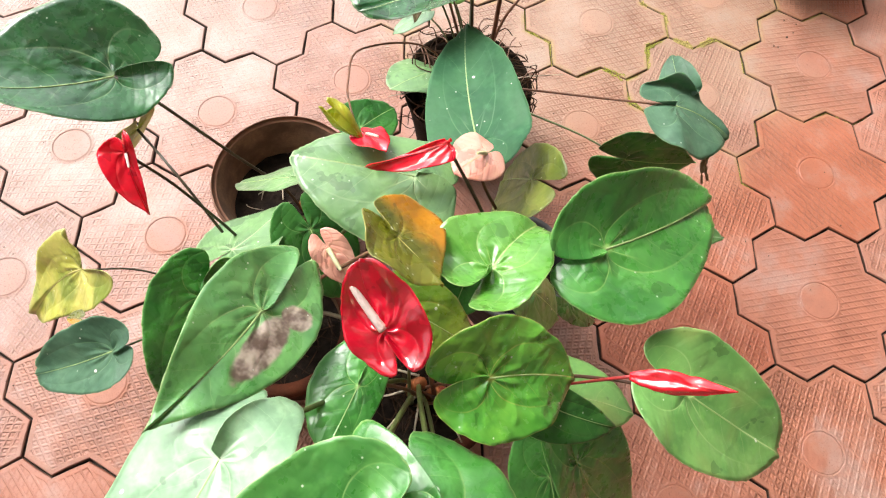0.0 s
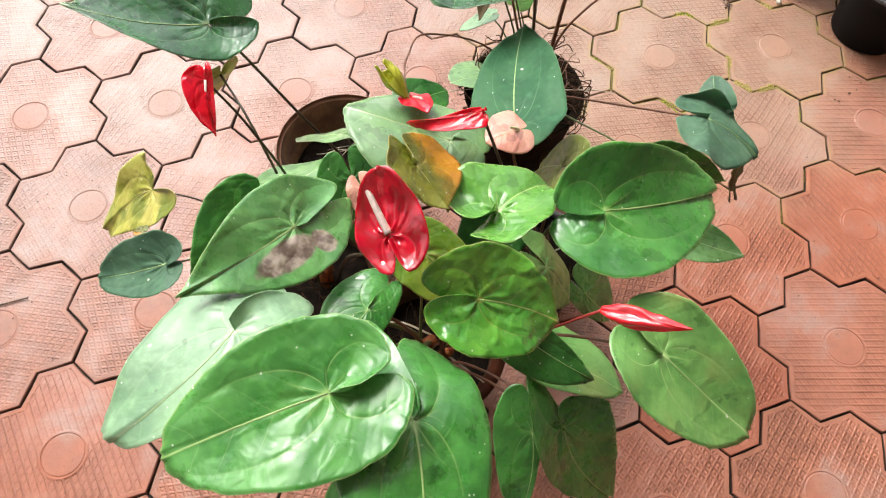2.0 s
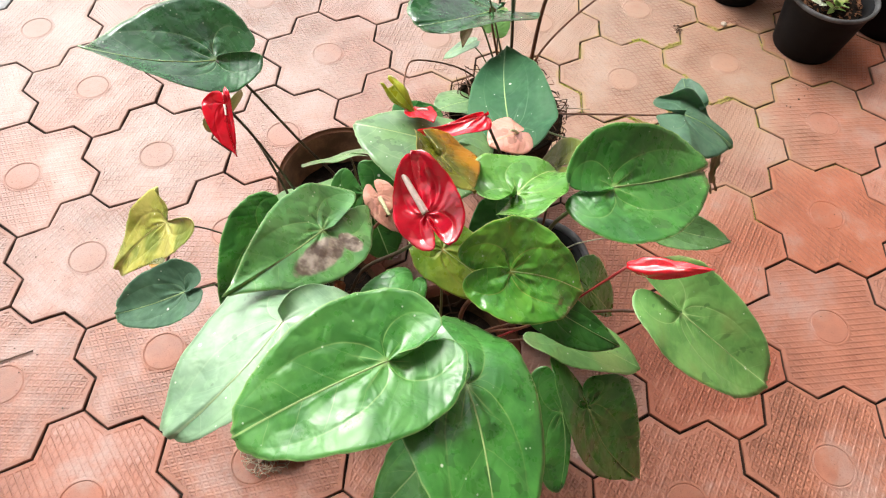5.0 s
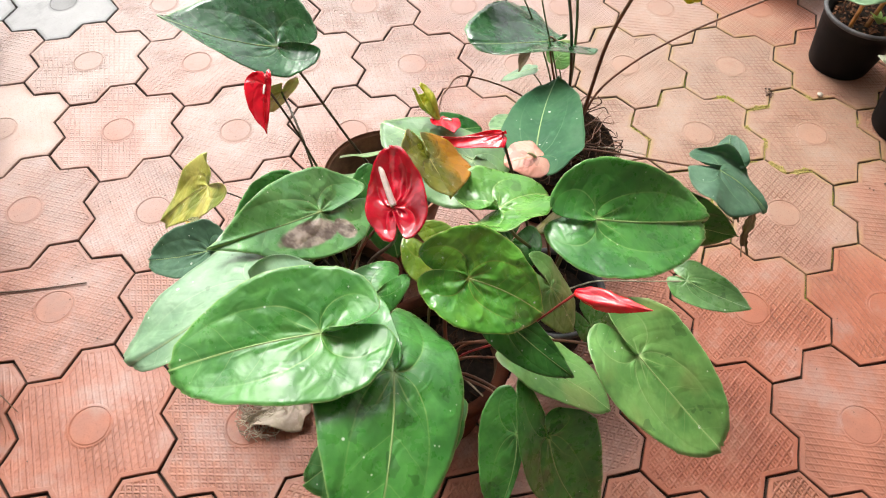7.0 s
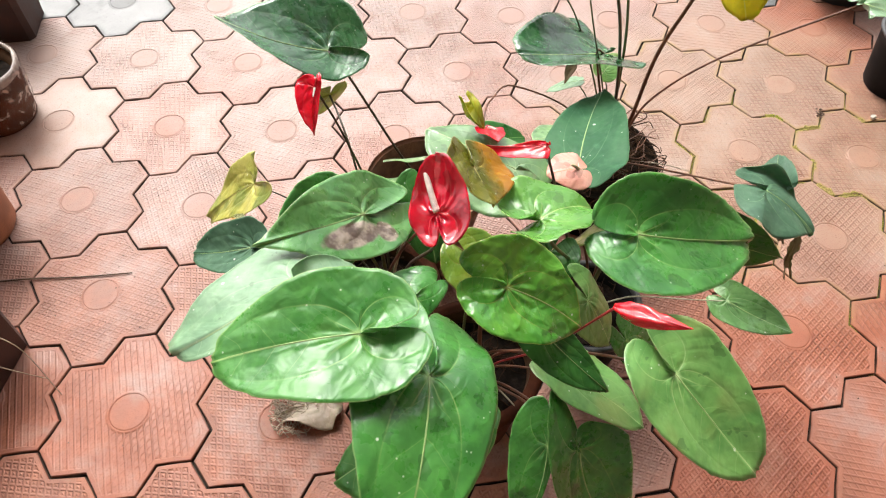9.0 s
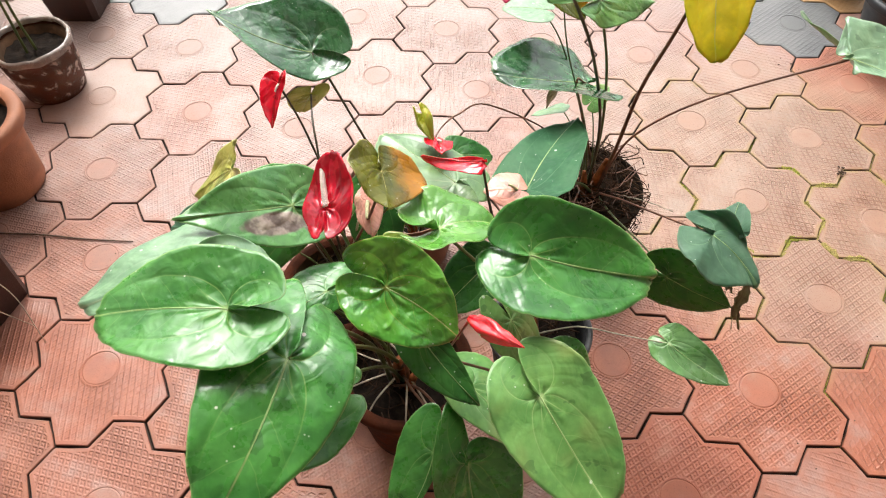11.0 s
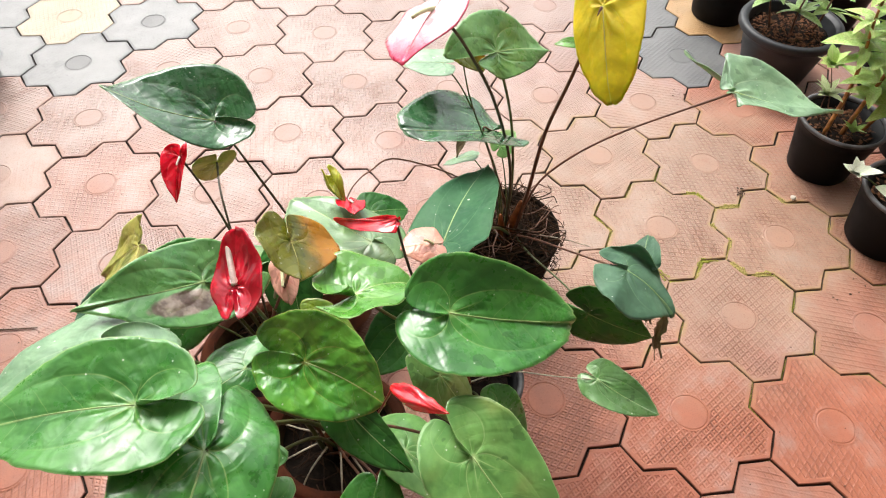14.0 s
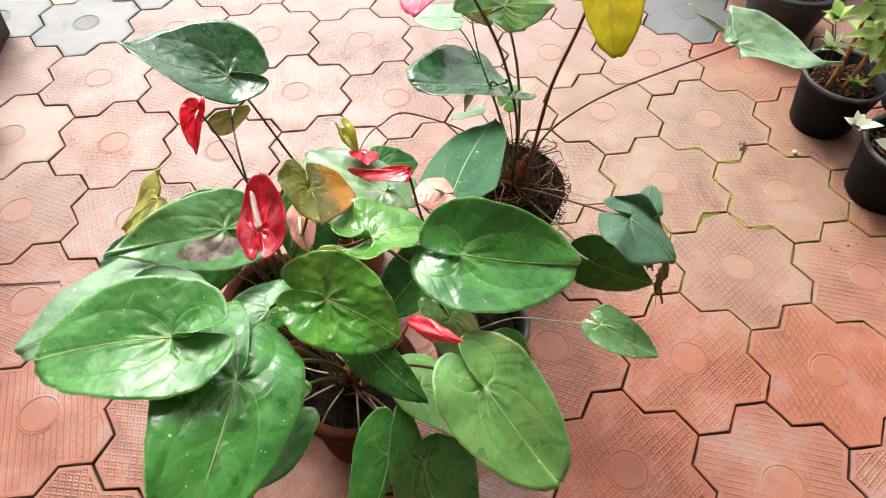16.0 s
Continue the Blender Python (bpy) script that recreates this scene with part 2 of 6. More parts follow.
def tile_material(name, base, worn_lit, rust, pattern):
    """Pressed cement paver, pigment rubbed off in clouds and paler where sky glare is painted in, with a raised diamond
    grid or ribs that are clogged and rubbed down in places.
    """
    m, t, b = nodes(name)
    uv = t.nodes.new("ShaderNodeUVMap")
    uv.uv_map = "face"
    sp = t.nodes.new("ShaderNodeSeparateXYZ")
    t.links.new(uv.outputs[0], sp.inputs[0])
    x, y = sp.outputs[0], sp.outputs[1]
    geo = t.nodes.new("ShaderNodeNewGeometry")
    pos = geo.outputs["Position"]
    co = t.nodes.new("ShaderNodeTexCoord").outputs["Object"]
    vec, rnd = shifted(t, co)
    island = geo.outputs["Random Per Island"]
    rnd = math_(t, "FRACT", math_(t, "ADD", math_(t, "MULTIPLY", rnd, 5.37), island))
    rnd2 = math_(t, "FRACT", math_(t, "MULTIPLY", rnd, 7.31))
    big, mid, fine = noise_(t, pos, 3.2, 3.0), noise_(t, vec, 26.0, 5.0, 0.6), noise_(t, vec, 420.0, 3.0)
    stain = noise_(t, vec, 9.0, 4.0, 0.65)
    speck = noise_(t, vec, 170.0, 4.0, 0.7)
    # sky glare painted into the colour: paler towards the open side, pigment kept inside
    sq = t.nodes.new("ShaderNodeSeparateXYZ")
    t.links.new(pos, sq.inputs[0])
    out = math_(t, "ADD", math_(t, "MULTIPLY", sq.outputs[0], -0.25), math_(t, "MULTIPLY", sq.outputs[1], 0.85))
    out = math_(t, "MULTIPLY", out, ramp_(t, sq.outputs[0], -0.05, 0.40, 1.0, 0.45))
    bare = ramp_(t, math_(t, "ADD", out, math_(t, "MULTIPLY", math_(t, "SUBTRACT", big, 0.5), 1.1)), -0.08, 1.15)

    def rows(axis, pitch, duty):
        f = math_(t, "ABSOLUTE", math_(t, "SUBTRACT", math_(t, "FRACT", math_(t, "DIVIDE", axis, pitch)), 0.5))
        return ramp_(t, f, duty - 0.07, duty + 0.07, 1, 0)
    if pattern == "grid":
        p = math_(t, "ADD", math_(t, "MULTIPLY", x, 0.80), math_(t, "MULTIPLY", y, 0.60))
        q = math_(t, "SUBTRACT", math_(t, "MULTIPLY", x, 0.80), math_(t, "MULTIPLY", y, 0.60))
        hgt = math_(t, "MULTIPLY", rows(p, 0.0112, 0.36), rows(q, 0.0112, 0.36))
        pit = math_(t, "MULTIPLY", rows(p, 0.0112, 0.12), rows(q, 0.0112, 0.12))
        hgt = math_(t, "SUBTRACT", hgt, math_(t, "MULTIPLY", pit, 0.5))
    elif pattern == "rib":
        hgt = math_(t, "MULTIPLY", rows(y, 0.0108, 0.36), math_(t, "ADD", math_(t, "MULTIPLY", rows(math_(t, "ADD", x, math_(t, "MULTIPLY", y, 0.6)), 0.0125, 0.40), 0.30), 0.34))
    else:
        hgt = math_(t, "MULTIPLY", rows(y, 0.012, 0.36), 0.05)
    r2 = math_(t, "SQRT", math_(t, "ADD", math_(t, "MULTIPLY", x, x), math_(t, "MULTIPLY", y, y)))
    field = math_(t, "MULTIPLY", ramp_(t, r2, 0.034, 0.038), 1.0)
    rim = t.nodes.new("ShaderNodeUVMap")
    rim.uv_map = "rim"
    sr = t.nodes.new("ShaderNodeSeparateXYZ")
    t.links.new(rim.outputs[0], sr.inputs[0])
    field = math_(t, "MULTIPLY", field, ramp_(t, sr.outputs[0], 0.90, 0.93, 1, 0))
    wear = ramp_(t, stain, 0.30, 0.62, 1.0, 0.25)
    hgt = math_(t, "MULTIPLY", math_(t, "MULTIPLY", hgt, field), wear)
    flat = math_(t, "SUBTRACT", 1.0, field)
    dk = tuple(c * 0.62 for c in base)
    c = mix_(t, ramp_(t, mid, 0.3, 0.7), dk, base)
    c = mix_(t, math_(t, "MULTIPLY", ramp_(t, rnd2, 0.35, 0.9), 0.7), c, rust)
    # the painted glare, then real wear in clouds and from paver to paver
    c = mix_(t, math_(t, "MULTIPLY", bare, 0.86), c, worn_lit)
    c = mix_(t, math_(t, "MULTIPLY", ramp_(t, stain, 0.5, 0.72), 0.55), c, worn_lit)
    c = mix_(t, math_(t, "MULTIPLY", rnd, 0.30), c, worn_lit)
    ax = math_(t, "DIVIDE", math_(t, "SUBTRACT", sq.outputs[0], 0.04), 0.46)
    ay = math_(t, "DIVIDE", math_(t, "SUBTRACT", sq.outputs[1], 0.50), 0.42)
    damp = math_(t, "SQRT", math_(t, "ADD", math_(t, "MULTIPLY", ax, ax), math_(t, "MULTIPLY", ay, ay)))
    damp = ramp_(t, math_(t, "ADD", damp, math_(t, "MULTIPLY", math_(t, "SUBTRACT", noise_(t, pos, 6.0, 4.0), 0.5), 1.2)), 0.6, 1.25, 1, 0)
    c = mix_(t, math_(t, "MULTIPLY", damp, 0.5), c, (0.39, 0.30, 0.215))
    c = mix_(t, math_(t, "MULTIPLY", math_(t, "MULTIPLY", damp, ramp_(t, sr.outputs[0], 0.90, 0.97)), ramp_(t, mid, 0.40, 0.6, 0, 0.6)), c, (0.34, 0.29, 0.09))
    c = mix_(t, math_(t, "MULTIPLY", ramp_(t, stain, 0.28, 0.42, 1, 0), 0.35), c, tuple(v * 0.5 for v in base))
    # dirt lies between the raised studs
    c = mix_(t, math_(t, "MULTIPLY", math_(t, "MULTIPLY", math_(t, "SUBTRACT", field, hgt), ramp_(t, bare, 0.2, 0.9, 0.58, 0.22)), wear), c, tuple(v * 0.5 for v in base))
    c = mix_(t, math_(t, "MULTIPLY", flat, 0.25), c, tuple(v * 0.6 for v in base))
    c = mix_(t, ramp_(t, fine, 0.5, 0.75, 0, 0.45), c, tuple(v * 0.45 for v in base))
    c = mix_(t, ramp_(t, speck, 0.62, 0.72, 0, 0.7), c, tuple(v * 0.3 for v in base))
    # flanks go near black in the joints: caked silt plus painted joint shade
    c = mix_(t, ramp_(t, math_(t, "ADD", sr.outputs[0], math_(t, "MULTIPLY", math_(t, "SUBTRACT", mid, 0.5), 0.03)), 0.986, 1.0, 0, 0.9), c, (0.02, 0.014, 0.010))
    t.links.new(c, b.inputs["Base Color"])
    t.links.new(math_(t, "ADD", ramp_(t, mid, 0.25, 0.75, 0.32, 0.50), math_(t, "MULTIPLY", flat, 0.16)), b.inputs["Roughness"])
    b.inputs["Specular IOR Level"].default_value = 0.5
    h1 = bump_(t, hgt, 1.0, 0.0024)
    h2 = bump_(t, mid, 0.3, 0.002, h1)
    t.links.new(bump_(t, fine, 0.25, 0.0008, h2), b.inputs["Normal"])
    return m


TERRACOTTA, WORN_LIT, RUST = (0.415, 0.157, 0.092), (0.372, 0.298, 0.268), (0.42, 0.122, 0.058)
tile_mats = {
    "grid": tile_material("paver_grid", TERRACOTTA, WORN_LIT, RUST, "grid"),
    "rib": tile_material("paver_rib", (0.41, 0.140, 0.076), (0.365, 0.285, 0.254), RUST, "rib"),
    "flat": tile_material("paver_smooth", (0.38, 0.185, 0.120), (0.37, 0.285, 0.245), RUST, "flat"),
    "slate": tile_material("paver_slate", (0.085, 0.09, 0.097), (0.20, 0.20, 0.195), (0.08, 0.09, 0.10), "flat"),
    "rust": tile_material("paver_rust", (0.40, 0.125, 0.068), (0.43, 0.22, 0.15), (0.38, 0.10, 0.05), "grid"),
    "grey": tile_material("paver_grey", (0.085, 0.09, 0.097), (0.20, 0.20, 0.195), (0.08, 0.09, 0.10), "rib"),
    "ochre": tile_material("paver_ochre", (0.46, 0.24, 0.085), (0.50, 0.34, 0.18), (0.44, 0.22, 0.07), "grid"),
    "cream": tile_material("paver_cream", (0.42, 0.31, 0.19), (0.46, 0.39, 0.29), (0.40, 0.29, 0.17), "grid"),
}
leaf_mats = {
    "mid": leaf_material("leaf_green", (0.028, 0.152, 0.024), (0.078, 0.295, 0.052), (0.36, 0.52, 0.18), rough=0.25, coat=0.2, crinkle=0.0012),
    "soft": leaf_material("leaf_soft_green", (0.092, 0.258, 0.058), (0.190, 0.400, 0.106), (0.42, 0.55, 0.24), rough=0.36, coat=0.12, pucker=0.35, crinkle=0.0010, blotch=(0.27, 0.30, 0.09), blotch_amount=0.45),
    "spotted": leaf_material("leaf_spotted_green", (0.056, 0.260, 0.028), (0.160, 0.450, 0.056), (0.46, 0.46, 0.12), rough=0.11, coat=0.4, pucker=0.8, crinkle=0.0060, blotch=(0.24, 0.37, 0.03), blotch_amount=0.3),
    "gloss": leaf_material("leaf_glossy_green", (0.038, 0.178, 0.031), (0.104, 0.316, 0.068), (0.38, 0.54, 0.20), rough=0.28, coat=0.09, pucker=0.5, spec=0.5, crinkle=0.0014),
    "sheen": leaf_material("leaf_dark_sheen", (0.014, 0.074, 0.024), (0.040, 0.155, 0.050), (0.34, 0.46, 0.26), rough=0.16, coat=0.6, pucker=0.5),
    "deep": leaf_material("leaf_deep_green", (0.024, 0.114, 0.024), (0.054, 0.198, 0.036), (0.24, 0.38, 0.13), coat=0.12, spec=0.28, rough=0.28),
    "pale": leaf_material("leaf_pale_green", (0.094, 0.209, 0.077), (0.176, 0.330, 0.121), (0.42, 0.52, 0.28), rough=0.33, pucker=0.35),
    # sky sheen painted in: base far paler than the green of the leaf
    "mint_sheen": leaf_material("leaf_mint_green", (0.150, 0.280, 0.155), (0.260, 0.420, 0.240), (0.40, 0.52, 0.32), rough=0.34, pucker=0.35, coat=0.35, crinkle=0.0010),
    "teal": leaf_material("leaf_teal_green", (0.030, 0.110, 0.050), (0.060, 0.165, 0.075), (0.15, 0.28, 0.14), rough=0.50, pucker=0.15, coat=0.0, spec=0.16),
    "blue": leaf_material("leaf_blue_green", (0.050, 0.115, 0.068), (0.092, 0.185, 0.112), (0.20, 0.33, 0.17), rough=0.46, pucker=0.2, coat=0.05, spec=0.22),
    "fresh": leaf_material("leaf_fresh_green", (0.066, 0.235, 0.026), (0.145, 0.360, 0.062), (0.48, 0.60, 0.22), rough=0.22, coat=0.25, crinkle=0.0022),
    "scorched": leaf_material("leaf_scorched", (0.066, 0.215, 0.056), (0.135, 0.345, 0.100), (0.40, 0.52, 0.22), rough=0.26, crinkle=0.0014, burn=True),
    "yellow": leaf_material("leaf_yellowing", (0.62, 0.46, 0.006), (0.78, 0.60, 0.012), (0.70, 0.62, 0.10), pucker=0.12, rough=0.42, specks=0.2, coat=0.05, trans=0.4, veins=7.0),
    "lime": leaf_material("leaf_yellow_green", (0.34, 0.35, 0.05), (0.56, 0.53, 0.14), (0.56, 0.56, 0.20), rough=0.38, blotch=(0.13, 0.20, 0.03), blotch_amount=0.8),
    "bright": leaf_material("leaf_bright_green", (0.085, 0.235, 0.060), (0.175, 0.375, 0.120), (0.42, 0.56, 0.30), rough=0.28, pucker=0.35, coat=0.35),
    "olive": leaf_material("leaf_olive_green", (0.085, 0.125, 0.014), (0.190, 0.225, 0.030), (0.30, 0.34, 0.10), rough=0.34, coat=0.12, pucker=0.4),
    "mottled": leaf_material("leaf_mottled_yellow_green", (0.10, 0.20, 0.020), (0.25, 0.33, 0.040), (0.40, 0.20, 0.08), rough=0.22, coat=0.25, pucker=0.5, blotch=(0.36, 0.36, 0.05), blotch_amount=0.6, crinkle=0.002),
    "husk": leaf_material("leaf_olive_young", (0.30, 0.31, 0.012), (0.46, 0.45, 0.04), (0.46, 0.46, 0.10), rough=0.28, coat=0.25, veins=9.0, specks=0.2, trans=0.3),
    "amber": leaf_material("leaf_amber", (0.075, 0.090, 0.008), (0.16, 0.165, 0.014), (0.40, 0.36, 0.08), rough=0.22, coat=0.35, blotch=(0.42, 0.17, 0.003), blotch_amount=0.95, one_side=True),
    "red": leaf_material("spathe_red", (0.56, 0.003, 0.014), (0.74, 0.007, 0.028), (0.72, 0.05, 0.06), rough=0.10, veins=2.0, specks=0.0, pucker=0.6, coat=0.5, spec=0.45, crinkle=0.0012),
    "crimson": leaf_material("spathe_crimson", (0.44, 0.002, 0.014), (0.70, 0.005, 0.032), (0.62, 0.02, 0.04), rough=0.12, veins=2.0, specks=0.0, pucker=0.5, coat=1.0, spec=0.5, sss=0.2, crinkle=0.0010),
    "bud": leaf_material("spathe_bud_red", (0.58, 0.003, 0.012), (0.76, 0.007, 0.024), (0.72, 0.05, 0.06), rough=0.10, veins=2.0, specks=0.0, pucker=0.9, coat=1.0, spec=0.5),
    "salmon": leaf_material("spathe_salmon", (0.72, 0.30, 0.22), (0.84, 0.50, 0.40), (0.74, 0.27, 0.20), rough=0.35, veins=5.0, specks=0.0, pucker=0.5),
    "blush": leaf_material("spathe_blush", (0.80, 0.48, 0.54), (0.88, 0.74, 0.76), (0.80, 0.05, 0.14), rough=0.28, veins=3.0, specks=0.0, pucker=0.5, blotch=(0.86, 0.42, 0.48), blotch_amount=0.5, flush=(0.80, 0.06, 0.14)),
    "dry": leaf_material("leaf_dry_brown", (0.17, 0.125, 0.06), (0.32, 0.25, 0.14), (0.2, 0.13, 0.06), rough=0.6, specks=0.0, coat=0.0),
    "sprout": leaf_material("sprout_yellow_green", (0.38, 0.60, 0.12), (0.60, 0.78, 0.28), (0.62, 0.72, 0.3), rough=0.35, specks=0.2, coat=0.1, trans=0.3),
    "star": leaf_material("sprout_pale", (0.42, 0.54, 0.22), (0.62, 0.70, 0.38), (0.6, 0.65, 0.4), rough=0.45, specks=0.0, coat=0.05),
    "whitish": leaf_material("sprout_whitish", (0.62, 0.68, 0.50), (0.80, 0.84, 0.70), (0.6, 0.65, 0.5), rough=0.45, specks=0.0, coat=0.05),
    "parched": leaf_material("leaf_parched_tan", (0.34, 0.27, 0.19), (0.58, 0.50, 0.40), (0.5, 0.42, 0.3), rough=0.6, specks=0.0, coat=0.0),
    "small": leaf_material("seedling_leaf", (0.26, 0.46, 0.11), (0.46, 0.64, 0.26), (0.48, 0.58, 0.28), rough=0.35, specks=0.2, trans=0.3),
}
rib_mats = {
    "green": plain("midrib_pale_green", (0.36, 0.50, 0.20), 0.4, var=0.15, bump=0.1),
    "red": plain("midrib_red", (0.55, 0.02, 0.03), 0.3, var=0.15, bump=0.1),
    "tan": plain("midrib_tan", (0.50, 0.45, 0.18), 0.4, var=0.15, bump=0.1),
}
stalk_mats = {
    "green": plain("stalk_green", (0.085, 0.115, 0.030), 0.4, var=0.3, scale=60, bump=0.15),
    "dark": plain("stalk_dark", (0.055, 0.045, 0.022), 0.45, var=0.35, scale=60, bump=0.15),
    "brown": plain("stalk_brown", (0.15, 0.062, 0.032), 0.5, var=0.35, scale=60, bump=0.2),
    "red": plain("stalk_red", (0.32, 0.03, 0.03), 0.35, var=0.25, scale=60, bump=0.1),
    "pale": plain("stalk_pale", (0.50, 0.48, 0.33), 0.45, var=0.2, scale=60, bump=0.1),
    "ginger": plain("stem_ginger", (0.42, 0.17, 0.04), 0.5, var=0.4, scale=60, bump=0.2),
    "bark": plain("bark_reddish", (0.26, 0.085, 0.03), 0.6, var=0.4, scale=80, bump=0.4, spec=0.1),
}
spadix_white = plain("spadix_white", (0.80, 0.66, 0.60), 0.45, var=0.12, scale=200, bump=0.5, grit=900)
spadix_cream = plain("spadix_cream", (0.62, 0.62, 0.36), 0.5, var=0.15, scale=200, bump=0.5, grit=900)
root_mat = plain("root_brown", (0.040, 0.020, 0.010), 0.75, var=0.5, scale=50, bump=0.4, spec=0.1)
litter_mat = plain("leaf_litter", (0.16, 0.075, 0.04), 0.9, var=0.6, scale=150, bump=0.6, spec=0.1)
root_pale = plain("root_pale", (0.45, 0.38, 0.28), 0.65, var=0.35, scale=50, bump=0.3)
fibre_mat = plain("coir_fibre", (0.014, 0.009, 0.005), 0.9, var=0.5, scale=60, bump=0.5, spec=0.1)
soil_mat = plain("soil_dark", (0.016, 0.011, 0.008), 0.95, var=0.5, scale=70, bump=1.0, grit=250, spec=0.1)
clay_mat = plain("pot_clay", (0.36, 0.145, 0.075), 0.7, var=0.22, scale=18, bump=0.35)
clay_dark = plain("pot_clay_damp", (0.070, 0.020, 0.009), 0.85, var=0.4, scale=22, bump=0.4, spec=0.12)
tan_mat = plain("pot_tan", (0.26, 0.125, 0.075), 0.65, var=0.25, scale=18, bump=0.3)
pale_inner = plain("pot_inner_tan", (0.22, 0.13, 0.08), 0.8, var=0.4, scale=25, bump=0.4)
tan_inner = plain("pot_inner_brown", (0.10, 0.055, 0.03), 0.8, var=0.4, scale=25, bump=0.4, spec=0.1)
black_pot = plain("plastic_black", (0.0045, 0.0045, 0.005), 0.55, var=0.4, scale=25, bump=0.1, spec=0.12)
rim_mat = plain("plastic_rim_dusty", (0.085, 0.085, 0.088), 0.5, var=0.45, scale=30, bump=0.15, spec=0.3)
grey_pot = plain("plastic_grey", (0.022, 0.025, 0.029), 0.5, var=0.3, scale=25, bump=0.15)
box_mat = plain("planter_brown", (0.045, 0.016, 0.010), 0.55, var=0.3, scale=20, bump=0.3)
film_mat = plain("plastic_film_dusty", (0.34, 0.28, 0.24), 0.25, var=0.3, scale=30, bump=0.3)
twig_mat = plain("twig_dry", (0.12, 0.07, 0.045), 0.8, var=0.4, scale=80, bump=0.4)
pebble_mat = plain("debris_pale", (0.55, 0.5, 0.42), 0.8, var=0.3, scale=90)
def moss_material():
    """Low moss: dry and yellow in places, damp green in others."""
    m, t, b = nodes("moss")
    pos = t.nodes.new("ShaderNodeNewGeometry").outputs["Position"]
    dry, tuft = noise_(t, pos, 9.0, 3.0), noise_(t, pos, 420.0, 4.0, 0.7)
    green = mix_(t, ramp_(t, tuft, 0.35, 0.65), (0.085, 0.095, 0.010), (0.36, 0.36, 0.04))
    straw = mix_(t, ramp_(t, tuft, 0.35, 0.65), (0.18, 0.14, 0.035), (0.46, 0.38, 0.12))
    t.links.new(mix_(t, ramp_(t, dry, 0.42, 0.58), green, straw), b.inputs["Base Color"])
    b.inputs["Roughness"].default_value = 0.95
    t.links.new(bump_(t, tuft, 1.0, 0.003), b.inputs["Normal"])
    return m


moss_mat = moss_material()
wall_mat = plain("wall_cream_paint", (0.40, 0.34, 0.28), 0.75, var=0.08, scale=3, bump=0.2)
ceiling_mat = plain("ceiling_white_paint", (0.72, 0.71, 0.68), 0.8, var=0.05, scale=3, bump=0.1)


def ground_material():
    """Dark silt under and between the pavers, mossy where water stands."""
    m, t, b = nodes("joint_silt")
    pos = t.nodes.new("ShaderNodeNewGeometry").outputs["Position"]
    sp = t.nodes.new("ShaderNodeSeparateXYZ")
    t.links.new(pos, sp.inputs[0])
    dx = math_(t, "DIVIDE", math_(t, "SUBTRACT", sp.outputs[0], 0.16), 0.36)
    dy = math_(t, "DIVIDE", math_(t, "SUBTRACT", sp.outputs[1], 0.36), 0.27)
    d = math_(t, "SQRT", math_(t, "ADD", math_(t, "MULTIPLY", dx, dx), math_(t, "MULTIPLY", dy, dy)))
    n = noise_(t, pos, 11.0, 3.0)
    wet = ramp_(t, math_(t, "ADD", d, math_(t, "MULTIPLY", math_(t, "SUBTRACT", n, 0.5), 1.5)), 0.85, 1.2, 1, 0)
    fine = noise_(t, pos, 160.0, 4.0)
    silt = mix_(t, fine, (0.010, 0.007, 0.005), (0.035, 0.024, 0.016))
    green = mix_(t, fine, (0.12, 0.14, 0.01), (0.32, 0.36, 0.04))
    t.links.new(mix_(t, wet, silt, green), b.inputs["Base Color"])
    b.inputs["Roughness"].default_value = 0.95
    t.links.new(bump_(t, fine, 0.8, 0.003), b.inputs["Normal"])
    return m


# ---- mesh tools ----
def mesh_of(name, verts, faces, mat, uvs=None, smooth=True):
    me = bpy.data.meshes.new(name)
    me.from_pydata([tuple(v) for v in verts], [], [tuple(f) for f in faces])
    if uvs:
        for layer, vals in uvs.items():
            lay = me.uv_layers.new(name=layer)
            for loop in me.loops:
                lay.data[loop.index].uv = vals[loop.vertex_index]
    for m in mat if isinstance(mat, (list, tuple)) else (mat,):
        me.materials.append(m)
    if smooth:
        me.shade_smooth()
    me.update()
    return me


def place(name, me, parent=None, label=""):
    ob = new(name, me)
    if parent is not None:
        ob.parent = parent
        ob.matrix_parent_inverse = Matrix.Identity(4)
    if label:
        tagged(ob, label)
    return ob


def thing(name, at, label, category, group=""):
    ob = new(name)
    ob.empty_display_size = 0.05
    ob.location = at
    bpy.context.view_layer.update()
    return tagged(ob, label, category, group)


def spline(points, n):
    """Catmull-Rom through the points, n steps a span."""
    p = [Vector(q) for q in points]
    p = [2 * p[0] - p[1]] + p + [2 * p[-1] - p[-2]]
    out = []
    for i in range(1, len(p) - 2):
        a, b, c, d = p[i - 1 : i + 3]
        for k in range(n):
            t = k / n
            out.append(0.5 * (2 * b + (c - a) * t + (2 * a - 5 * b + 4 * c - d) * t * t + (3 * b - a - 3 * c + d) * t**3))
    return out + [p[-2]]


